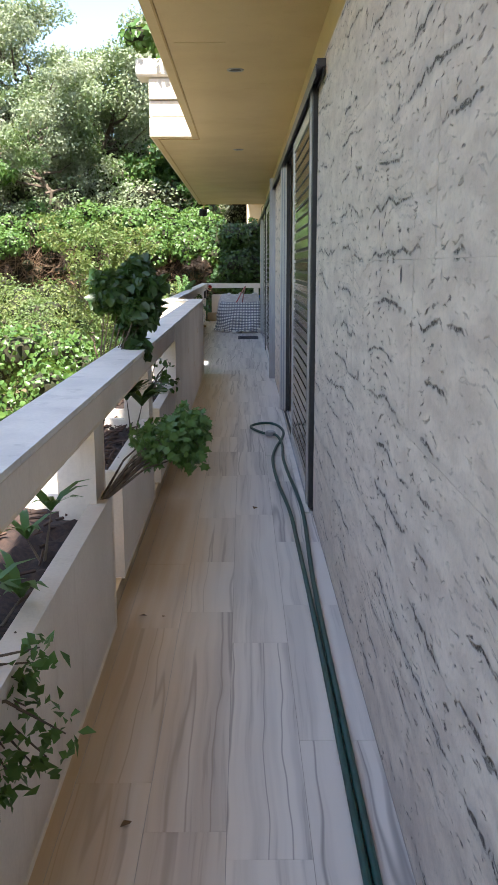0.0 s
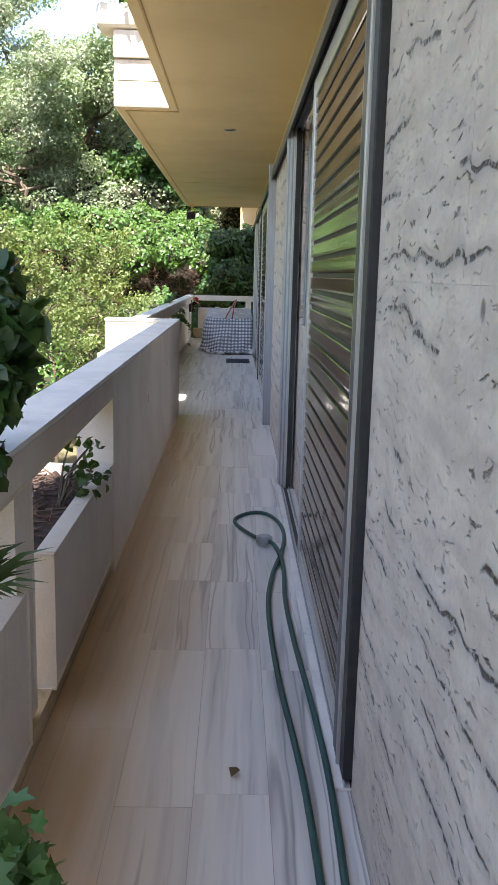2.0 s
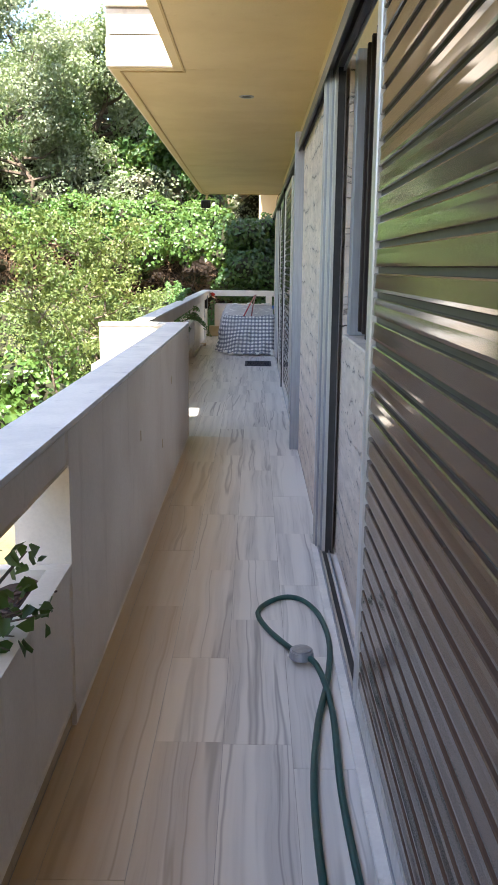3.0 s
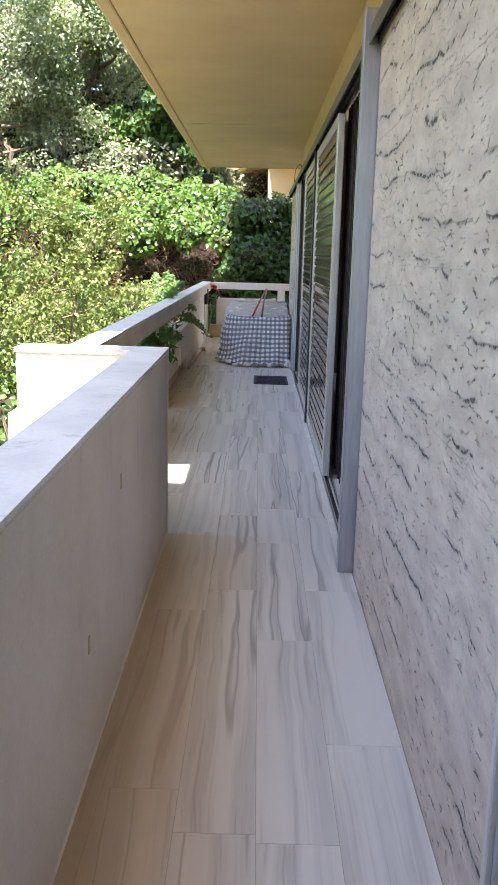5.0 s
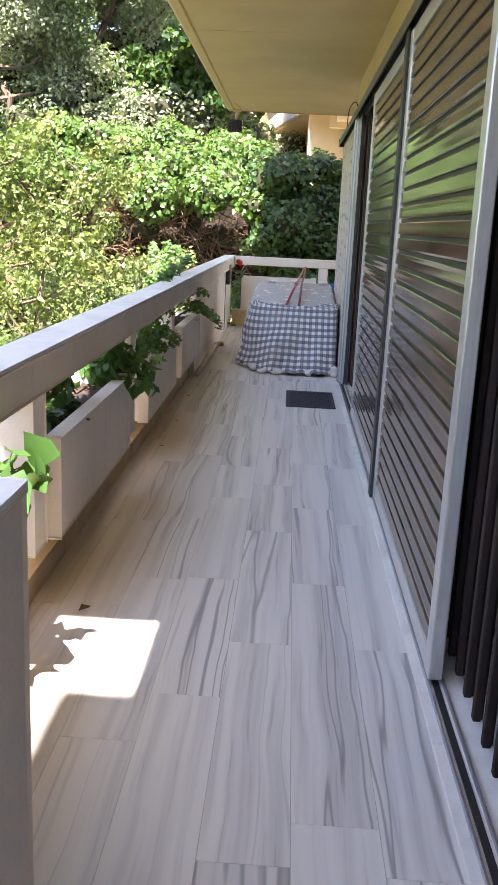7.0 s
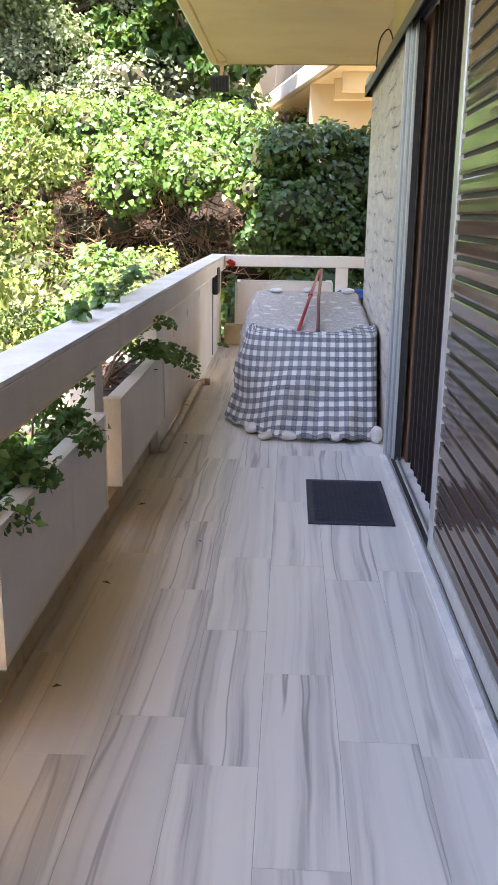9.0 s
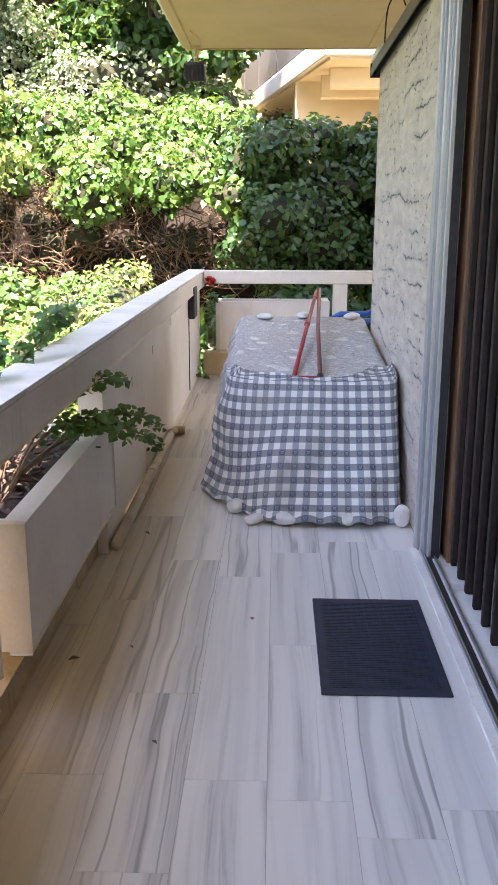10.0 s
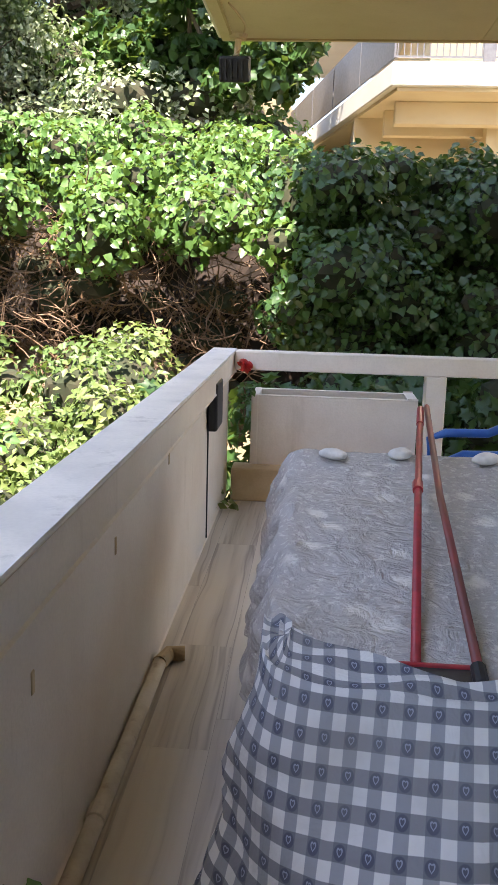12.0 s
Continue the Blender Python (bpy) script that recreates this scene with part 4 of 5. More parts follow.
trailing((-1.18, END_Y + 0.20, 0.30), [(-1.15, END_Y + 0.02, 0.70), (-1.18, END_Y - 0.02, 0.62), (-1.10, END_Y + 0.1, 0.66), (-1.17, END_Y - 0.03, 0.38)],
         "rose shoot with small green leaves in the corner", 63, 10, 0.05, name="rose_bush")
M_MULCH = plain("bark_mulch", (0.12, 0.065, 0.045), (0.05, 0.03, 0.022), 0.9, 0, 9.0, 0.4)
# dry stuff lying in the planters
bm = bmesh.new()
g = random.Random(5)
for xf, y0, y1, z in ((-0.90, -1.0, 2.7, 0.475), (-0.91, 3.2, 4.3, 0.475), (-0.91, 4.75, 5.9, 0.465), (-1.27, 12.15, 13.3, 0.52), (-1.27, 15.48, 16.4, 0.52)):
    for k in range(150):
        p = Vector((xf - g.uniform(0.0, 0.30), g.uniform(y0, y1), z + g.uniform(0.0, 0.03)))
        d = Vector((g.uniform(-1, 1), g.uniform(-1, 1), g.uniform(-0.1, 0.25))).normalized() * g.uniform(0.03, 0.09)
        add_rod(bm, [p, p + d], g.uniform(0.002, 0.006), 4)
thing("bark_mulch", bm, M_MULCH, "dry twigs and bark pieces lying on the planter soil", "mulch", kind="stuff")


def rose(at):
    ob = base("rose", at, "single red rose in bloom beside the rail", "flower")
    chunks = [clump((0, 0, 0), (0.026, 0.026, 0.024), 46, 0.036, "ivy", 0.5, 0.25)]
    f = new("petals", mesh_of("petals", chunks, L_RED))
    f.parent = ob
    return ob


rose((-1.145, END_Y - 0.055, 0.825))
rose((-0.72, END_Y + 0.28, 0.82))


# ---- things on the terrace ----
def make_check():
    """Blue and grey gingham with a small heart-like mark at the crossings, by the cloth's own measure."""
    n = Nodes("gingham_cloth", 0.9)
    uv = n.node("ShaderNodeSeparateXYZ", Vector=n.t.nodes.new("ShaderNodeTexCoord").outputs["UV"])
    p = 0.066
    fu = n.num("FRACT", n.num("DIVIDE", uv.outputs[0], p))
    fv = n.num("FRACT", n.num("DIVIDE", uv.outputs[1], p))
    su = n.ramp(n.num("ABSOLUTE", n.num("SUBTRACT", fu, 0.5)), 0.235, 0.265, 1.0, 0.0)
    sv = n.ramp(n.num("ABSOLUTE", n.num("SUBTRACT", fv, 0.5)), 0.235, 0.265, 1.0, 0.0)
    weave = n.noise(n.vec("MULTIPLY", uv.outputs[0].node.inputs[0].links[0].from_socket, (1, 1, 1)), 900.0, 2)
    c = n.mix(n.num("MULTIPLY", su, 0.85), (0.71, 0.705, 0.68), (0.25, 0.265, 0.295))
    c = n.mix(n.num("MULTIPLY", sv, 0.78), c, (0.11, 0.118, 0.14))
    du = n.num("SUBTRACT", fu, 0.5)
    dv = n.num("SUBTRACT", fv, 0.5)
    dist = n.num("SQRT", n.num("ADD", n.num("MULTIPLY", du, du), n.num("MULTIPLY", dv, dv)))
    dot = n.ramp(dist, 0.19, 0.24, 1.0, 0.0)
    hx = n.num("DIVIDE", du, 0.095)
    hy = n.num("SUBTRACT", n.num("SUBTRACT", 0.25, n.num("DIVIDE", dv, 0.095)), n.num("MULTIPLY", n.num("SQRT", n.num("ABSOLUTE", hx)), 0.8))
    heart = n.num("SQRT", n.num("ADD", n.num("MULTIPLY", hx, hx), n.num("MULTIPLY", hy, hy)))
    hole = n.ramp(n.num("ABSOLUTE", n.num("SUBTRACT", heart, 0.95)), 0.12, 0.30, 1.0, 0.0)
    c = n.mix(n.num("MULTIPLY", dot, 0.65), c, (0.05, 0.06, 0.11))
    c = n.mix(n.num("MULTIPLY", hole, 0.7), c, (0.38, 0.42, 0.52))
    c = n.mix(n.ramp(n.noise(n.coords(), 5.0, 4), 0.4, 0.75, 0.0, 0.35), c, (0.30, 0.29, 0.26))
    n.color(c)
    n.bump(n.num("ADD", n.num("MULTIPLY", weave, 0.05), n.noise(n.coords((1, 1, 0.6)), 11.0, 4, 0.55, 0.6)), 0.55, 0.03)
    return n.mat


def make_floral():
    n = Nodes("floral_cloth", 0.9)
    v = n.coords()
    vor = n.node("ShaderNodeTexVoronoi", Vector=v, Scale=7.0)
    edge = n.ramp(n.num("ADD", vor.outputs["Distance"], n.num("MULTIPLY", n.noise(v, 22.0, 4), 0.5)), 0.35, 0.6)
    c = n.mix(edge, (0.72, 0.69, 0.63), (0.44, 0.42, 0.40))
    c = n.mix(n.ramp(n.noise(v, 40.0, 5, 0.7), 0.52, 0.62, 0.0, 0.5), c, (0.76, 0.74, 0.70))
    c = n.mix(n.ramp(n.noise(v, 3.0, 4), 0.45, 0.7, 0.0, 0.35), c, (0.42, 0.39, 0.34))
    n.color(c)
    n.bump(n.num("ADD", n.noise(v, 10.0, 5, 0.6, 0.8), n.num("MULTIPLY", edge, 0.15)), 0.9, 0.05)
    return n.mat


M_CHECK, M_FLORAL = make_check(), make_floral()
M_RED = plain("red_plastic", (0.42, 0.035, 0.045), (0.30, 0.03, 0.04), 0.35, 0, 30.0, 0.05)
M_REDDULL = plain("worn_red_metal", (0.30, 0.05, 0.045), (0.16, 0.055, 0.045), 0.45, 0, 9.0, 0.1, (1, 0.4, 1))
M_BLUE = plain("blue_plastic", (0.03, 0.13, 0.42), (0.025, 0.10, 0.33), 0.35, 0, 20.0, 0.05)
M_PEBBLE = plain("white_pebble", (0.72, 0.70, 0.66), (0.52, 0.50, 0.47), 0.6, 0, 14.0, 0.25)
M_HOSE = plain("green_hose", (0.012, 0.075, 0.065), (0.010, 0.050, 0.045), 0.4, 0, 30.0, 0.1)
M_MAT = plain("dark_rubber_mat", (0.022, 0.028, 0.055), (0.014, 0.016, 0.03), 0.6, 0, 30.0, 0.3)
M_IRON = plain("dark_iron", (0.03, 0.03, 0.032), (0.02, 0.02, 0.021), 0.55, 0.3)
M_PIPE = painted("dirty_white_pipe", (0.62, 0.55, 0.45), (0.48, 0.40, 0.30), 0.6, 8.0, 0.2, (0.22, 0.14, 0.08), 0.7)
# daylight on the track end, put into a white colour
M_TRACK_DAYLIT = plain("daylit_track_white", (0.75, 0.74, 0.70), (0.70, 0.69, 0.65), 0.3)

TX0, TX1, TY0, TY1 = -0.80, -0.015, 17.42, 19.08


def top_z(y):
    """The covered top slopes down towards its front end."""
    return 0.545 + (y - 17.5) * 0.0935


def cloth_mesh(name, grid, uv, material):
    """A cloth from a grid of points and a grid of its own measures."""
    bm = bmesh.new()
    layer = bm.loops.layers.uv.new("UVMap")
    vs = [[bm.verts.new(p) for p in row] for row in grid]
    for i in range(len(grid) - 1):
        for j in range(len(grid[0]) - 1):
            f = bm.faces.new((vs[i][j], vs[i + 1][j], vs[i + 1][j + 1], vs[i][j + 1]))
            for loop, (a, b) in zip(f.loops, ((i, j), (i + 1, j), (i + 1, j + 1), (i, j + 1))):
                loop[layer].uv = uv[a][b]
    me = bpy.data.meshes.new(name)
    bm.to_mesh(me)
    bm.free()
    me.materials.append(material)
    me.shade_smooth()
    return me


def table():
    o = ((TX0 + TX1) / 2, (TY0 + TY1) / 2, 0)
    ob = base("table", o, "long sloping table hidden under draped cloths", "table")
    bm = box(TX0 + 0.01, TX1 - 0.01, TY0 + 0.02, TY1 - 0.01, -0.035, 0.0, 0.004)
    for v in bm.verts:
        v.co.z += top_z(v.co.y) - 0.004
    part("tabletop", shift(bm, o), M_WOOD, ob)
    for x in (TX0 + 0.06, TX1 - 0.11):
        for y in (TY0 + 0.10, TY1 - 0.11):
            part("leg", shift(box(x, x + 0.05, y, y + 0.05, 0, top_z(y) - 0.039), o), M_WOOD, ob)
    # the grey floral cloth over the whole top, hanging down the open side and the far end
    grid, uv = [], []
    ny = 90
    for j in range(ny + 1):
        y = TY0 + 0.01 + (TY1 - TY0 + 0.10) * j / ny
        far = max(0.0, y - TY1)
        row, urow = [], []
        for i in range(56):
            s = -0.42 + (TX1 - TX0 + 0.45) * i / 55
            wob = noise.noise(Vector((s * 3, y * 2.2, 1.0)))
            crease = abs(noise.noise(Vector((s * 7 + y * 2, y * 5 - s * 3, 5.0))))
            base_z = top_z(min(y, TY1)) + 0.008 - 2.2 * far
            if s < 0:
                drop = -s
                edge = math.exp(-drop * 9)
                fold = (0.026 * math.sin(y * 27 + 2 * math.sin(y * 5)) + 0.012 * math.sin(y * 61)) * min(1, drop * 6) + 0.018 * wob
                x = TX0 - 0.016 - 0.10 * drop - fold - 0.03 * min(1, drop * 7) * (0.6 + crease)
                z = base_z - drop * (0.80 + 0.16 * math.sin(y * 2.7)) + 0.012 * crease * edge
            else:
                x = min(TX0 + s, TX1 + 0.01)
                rim = math.exp(-s * 14)
                z = base_z + 0.008 * wob + 0.022 * crease * (0.4 + rim) + 0.016 * rim * math.sin(y * 14 + 3 * wob)
                z -= max(0.0, s - (TX1 - TX0)) * 2.5
            if s < 0 and y < 17.80:
                x = max(x, TX0 + 0.010 - 0.30 * max(0.0, y - 17.64))
            row.append((x, min(y, TY1 + 0.015) + 0.3 * far, max(z, 0.03)))
            urow.append((s, y))
        grid.append(row)
        uv.append(urow)
    fl = new("tablecloth", cloth_mesh("tablecloth", grid, uv, M_FLORAL))
    tagged(fl, "worn grey floral tablecloth crumpled over the long table", "tablecloth")
    # the gingham cloth: pulled out like a tent from the front end to the floor
    rim = [(TX0 - 0.030, 17.70), (TX0 - 0.030, 17.60), (TX0 - 0.018, 17.50), (-0.765, 17.425), (-0.55, 17.40), (-0.30, 17.395), (-0.07, 17.40), (-0.006, 17.44), (0.006, 17.58), (0.008, 17.80)]
    hem = [(-0.915, 17.64), (-0.945, 17.55), (-0.925, 17.44), (-0.79, 17.19), (-0.63, 16.975), (-0.30, 16.97), (-0.07, 16.975), (-0.008, 17.05), (0.006, 17.36), (0.008, 17.66)]
    n = 180

    def along(line, f):
        """A point on a rounded line, f from 0 to 1 by its corners."""
        acc = Vector((0, 0))
        for d in (-0.5, -0.25, 0.0, 0.25, 0.5):
            g2 = min(max(f * (len(line) - 1) + d * min(1, 6 * f, 6 * (1 - f)), 0), len(line) - 1.0001)
            k = int(g2)
            acc += Vector(line[k]).lerp(Vector(line[k + 1]), g2 - k) / 5
        return acc

    def reach(x):
        """How far the cloth lies back over the top, by its place across."""
        a = max(0.0, min(1.0, (x + 0.76) / 0.34))
        b = max(0.0, min(1.0, (x + 0.40) / 0.32))
        return 17.63 - 0.165 * a + 0.24 * b * b

    grid, uv, s, last = [], [], 0.0, None
    for i in range(n + 1):
        f = i / n
        t, h = along(rim, f), along(hem, f)
        if last is not None:
            s += ((t - last).length + 0.35 * (h - last_h).length) / 1.15
        last, last_h = t, h
        row, urow = [], []
        zt = top_z(t.y) + 0.030
        wall_side = max(0.0, min(1.0, (t.x + 0.03) / 0.03))
        for j in range(7):                              # lying on the top
            q = 1 - j / 7
            back = max(0.0, reach(t.x) - t.y)
            side = max(0.0, -0.765 - t.x) * max(0.0, min(1.0, (17.80 - t.y) / 0.14))
            x, y = t.x + side * q, t.y + back * q
            lift = 0.006 * math.sin(s * 23 + j) + 0.010 * noise.noise(Vector((x * 9, y * 9, 3)))
            row.append((x, y, top_z(y) + 0.030 + 0.010 * q + max(-0.006, lift)))
            urow.append((s, -max(back, side) * q))
        out = (h - t)
        if out.length < 0.02:
            out = Vector((0, -1))
        out.normalize()
        length = math.hypot((h - t).length, zt)
        for j in range(37):
            v = j / 36
            p = t.lerp(h, v ** 1.06)
            z = zt * (1 - v) ** 1.02 + 0.010
            ease = min(1.0, v * 2.2)
            fold = 0.013 * math.sin(s * 33 + 2.2 * math.sin(s * 7) + 0.6 * v) * v ** 1.3
            fold += 0.052 * noise.noise(Vector((s * 3.5 + v * 2.0, v * 2.6 - s, 9.0))) * ease
            fold += 0.022 * (0.5 - abs(noise.noise(Vector((s * 7 - v * 5, v * 6 + s * 4, 2.0))))) * ease
            fold += 0.022 * max(0.0, v - 0.8) * 5 * math.sin(s * 30) * 0.5
            fold *= 1 - 0.85 * wall_side
            p = p + out * (fold if out.x < 0.5 else 0.0)
            x = min(p.x, 0.013)
            z += 0.35 * fold + (0.018 * abs(math.sin(s * 27 + 1)) if v > 0.93 else 0.0)
            row.append((x, p.y, max(z, 0.006)))
            urow.append((s, length * v))
        grid.append(row)
        uv.append(urow)
    ck = new("checked_cloth", cloth_mesh("checked_cloth", grid, uv, M_CHECK))
    tagged(ck, "blue and white gingham cloth draped over the table end", "tablecloth")
    return ob


table()


def pebble(at, r, seed):
    g = random.Random(seed)
    bm = bmesh.new()
    for v in bmesh.ops.create_icosphere(bm, subdivisions=3, radius=1.0)["verts"]:
        k = 1 + 0.12 * noise.noise(v.co * 1.3 + Vector((seed, 0, 0)))
        v.co = Vector((v.co.x * r[0], v.co.y * r[1], v.co.z * r[2])) * k
    low = min(v.co.z for v in bm.verts)
    for v in bm.verts:
        v.co.z -= low
    ob = thing("pebble", bm, M_PEBBLE, "smooth white pebble weighing down the cloth", "stone", "pebbles on the cloth", smooth=True)
    ob.location = at
    ob.rotation_euler = (0, 0, g.uniform(0, 3))
    return ob


pebble((-0.765, 17.15, 0.004), (0.046, 0.038, 0.034), 1)
pebble((-0.55, 16.99, 0.004), (0.056, 0.034, 0.030), 2)
pebble((-0.675, 17.005, 0.004), (0.055, 0.030, 0.022), 3)
pebble((-0.26, 16.99, 0.004), (0.046, 0.032, 0.028), 4)
pebble((-0.028, 16.985, 0.004), (0.034, 0.040, 0.050), 5)
pebble((-0.66, 18.97, top_z(18.97) + 0.012), (0.060, 0.040, 0.020), 6)
pebble((-0.41, 19.00, top_z(19.00) + 0.012), (0.058, 0.040, 0.022), 7)
pebble((-0.10, 18.98, top_z(18.98) + 0.012), (0.060, 0.040, 0.022), 8)


def dustpan():
    at = (-0.49, 17.55, top_z(17.55) + 0.016)
    ob = base("dustpan", at, "red long-handled dustpan with a black scoop lying on the table", "dustpan")
    handle = part("handle", shift(rod([(-0.498, 17.557, 0.571), (-0.40, 18.5, 0.728), (-0.325, 19.18, 0.842)], 0.0115, 10), at), M_RED, ob, smooth=True)
    bm = box(-0.605, -0.372, 17.43, 17.545, 0.0, 0.006, 0.001)
    add_box(bm, -0.610, -0.6055, 17.43, 17.545, 0.0, 0.012)
    add_box(bm, -0.3715, -0.367, 17.43, 17.545, 0.0, 0.012)
    for v in bm.verts:
        v.co.z += top_z(v.co.y) + 0.014
    part("scoop", shift(bm, at), M_BLACK, ob, "black plastic scoop")
    bm = box(-0.612, -0.365, 17.546, 17.556, -0.002, 0.012, 0.003, 2)
    for v in bm.verts:
        v.co.z += top_z(v.co.y) + 0.014
    part("edge", shift(bm, at), M_RED, ob)
    part("clip", shift(rod([(-0.406, 18.45, 0.722), (-0.400, 18.51, 0.731)], 0.017, 10), at), M_RED, handle)
    part("grip", shift(rod([(-0.338, 19.06, 0.822), (-0.318, 19.24, 0.852)], 0.0145, 10), at), M_RED, handle, "worn dark red grip")
    return ob


def broom():
    at = (-0.37, 17.46, top_z(17.46) + 0.016)
    ob = base("broom", at, "red-handled broom leaning against the dustpan handle", "broom")
    handle = part("handle", shift(rod([(-0.372, 17.50, 0.572), (-0.345, 18.4, 0.722), (-0.300, 19.20, 0.868)], 0.0115, 10), at), M_REDDULL, ob, smooth=True)
    part("socket", shift(rod([(-0.373, 17.478, 0.566), (-0.371, 17.54, 0.578)], 0.017, 10), at), M_IRON, handle, "dark worn socket")
    bm = bmesh.new()
    g = random.Random(3)
    for k in range(40):
        p = Vector((-0.400 + 0.055 * (k % 20) / 19, 17.476, 0.552 + 0.004 * (k // 20)))
        add_rod(bm, [p, p + Vector((g.uniform(-0.004, 0.004), -0.035, -0.003))], 0.0018, 4)
    part("bristles", shift(bm, at), M_BLACK, ob, "dark bristles")
    return ob


dustpan()
broom()


def plastic_chair():
    at = (0.10, 19.72, 0)
    ob = base("plastic_chair", at, "blue plastic garden chair behind the table", "chair")
    for x in (-0.14, 0.34):
        for y in (19.50, 19.95):
            part("leg", shift(rod([(x, y, 0), (x * 0.95 + 0.01, y * 1.0, 0.41)], 0.02, 8), at), M_BLUE, ob)
    part("seat", shift(box(-0.17, 0.33, 19.48, 19.97, 0.405, 0.43, 0.012, 2), at), M_BLUE, ob)
    for y in (19.47, 19.98):
        bm = rod([(-0.16, y, 0.42), (-0.175, y, 0.595), (-0.10, y, 0.625), (0.10, y, 0.63), (0.20, y, 0.675), (0.33, y, 0.72)], [0.018, 0.018, 0.022, 0.022, 0.022, 0.02], 10)
        part("armrest", shift(bm, at), M_BLUE, ob, smooth=True)
    part("back_rim", shift(rod([(0.31, 19.47, 0.42), (0.34, 19.47, 0.66), (0.37, 19.55, 0.78), (0.38, 19.72, 0.81), (0.37, 19.9, 0.78), (0.34, 19.98, 0.66), (0.31, 19.98, 0.42)], 0.02, 10), at), M_BLUE, ob, smooth=True)
    for k in range(6):
        y = 19.54 + 0.072 * k
        part("slat", shift(box(0.335, 0.347, y, y + 0.04, 0.43, 0.78, 0.004), at), M_BLUE, ob)
    return ob


plastic_chair()


def doormat():
    at = (-0.26, 15.9, 0)
    ob = base("doormat", at, "dark blue-black ribbed rubber doormat on the tiles", "doormat")
    part("border", shift(box(-0.450, -0.075, 15.580, 16.222, 0.001, 0.007, 0.002), at), M_MAT, ob)
    bm = bmesh.new()
    for k in range(54):
        y = 15.615 + 0.0107 * k
        add_box(bm, -0.422, -0.103, y, y + 0.006, 0.0066, 0.0084)
    for k in range(14):
        x = -0.42 + 0.0235 * k
        add_box(bm, x, x + 0.004, 15.61, 16.19, 0.0066, 0.0078)
    part("ribs", shift(bm, at), M_MAT, ob)
    return ob


doormat()


def smooth_line(points, n=14):
    pts = [Vector(p) for p in points]
    out = []
    for i in range(len(pts) - 1):
        p0, p1, p2, p3 = pts[max(i - 1, 0)], pts[i], pts[i + 1], pts[min(i + 2, len(pts) - 1)]
        for k in range(n):
            t = k / n
            out.append(0.5 * ((2 * p1) + (p2 - p0) * t + (2 * p0 - 5 * p1 + 4 * p2 - p3) * t * t + (3 * p1 - p0 - 3 * p2 + p3) * t ** 3))
    out.append(pts[-1])
    return out


def hose():
    ob = base("garden_hose", (-0.1, 4, 0), "dark green garden hose lying doubled along the wall", "hose")
    line = smooth_line([(-0.095, -0.6, 0.011), (-0.09, 1.2, 0.011), (-0.088, 2.25, 0.011), (-0.09, 3.05, 0.011), (-0.095, 3.65, 0.011), (-0.105, 4.30, 0.011), (-0.145, 4.95, 0.011),
                        (-0.155, 5.55, 0.011), (-0.12, 5.95, 0.012), (-0.065, 6.25, 0.016), (-0.035, 6.55, 0.012), (-0.055, 6.80, 0.011), (-0.11, 6.95, 0.011), (-0.18, 6.985, 0.011), (-0.255, 6.92, 0.011), (-0.295, 6.81, 0.011),
                        (-0.26, 6.66, 0.012), (-0.17, 6.46, 0.018), (-0.10, 6.32, 0.034), (-0.068, 6.05, 0.014), (-0.08, 5.62, 0.011), (-0.07, 5.2, 0.011), (-0.045, 4.7, 0.011), (-0.035, 4.2, 0.011),
                        (-0.06, 3.3, 0.011), (-0.065, 2.6, 0.011), (-0.066, 1.9, 0.011), (-0.072, -0.6, 0.011)], 10)
    part("hose", shift(rod(line, 0.0105, 8), (-0.1, 4, 0)), M_HOSE, ob, smooth=True)
    bm = bmesh.new()
    bmesh.ops.create_cone(bm, cap_ends=True, segments=24, radius1=0.045, radius2=0.040, depth=0.035, matrix=Matrix.Translation((-0.145, 6.40, 0.036)))
    bmesh.ops.bevel(bm, geom=[e for e in bm.edges if len(e.link_faces) == 2 and e.calc_face_angle() > 0.8], offset=0.006, segments=2, affect="EDGES")
    part("sprinkler", shift(bm, (-0.1, 4, 0)), M_ALU, ob, "grey round sprinkler head")
    return ob


hose()


def downlight(x, y):
    ob = base("downlight", (x, y, SOFFIT), "round recessed ceiling spotlight, switched off", "lamp", "ceiling spotlights")
    bm = bmesh.new()
    n = 24
    prof = [(0.066, -0.001), (0.062, -0.008), (0.048, -0.007), (0.044, 0.004)]
    rings = [[bm.verts.new((r * math.cos(2 * math.pi * k / n), r * math.sin(2 * math.pi * k / n), z)) for k in range(n)] for r, z in prof]
    for a, b in zip(rings, rings[1:]):
        for k in range(n):
            bm.faces.new((a[k], a[(k + 1) % n], b[(k + 1) % n], b[k]))
    part("ring", bm, M_ALU, ob, "tarnished metal ring", smooth=True)
    bm = bmesh.new()
    bmesh.ops.create_circle(bm, cap_ends=True, segments=24, radius=0.047, matrix=Matrix.Translation((0, 0, -0.0035)))
    part("lens", bm, M_BLACK, ob)
    return ob


downlight(-0.41, 6.82)
downlight(-0.41, 11.47)
downlight(-0.40, 2.45)


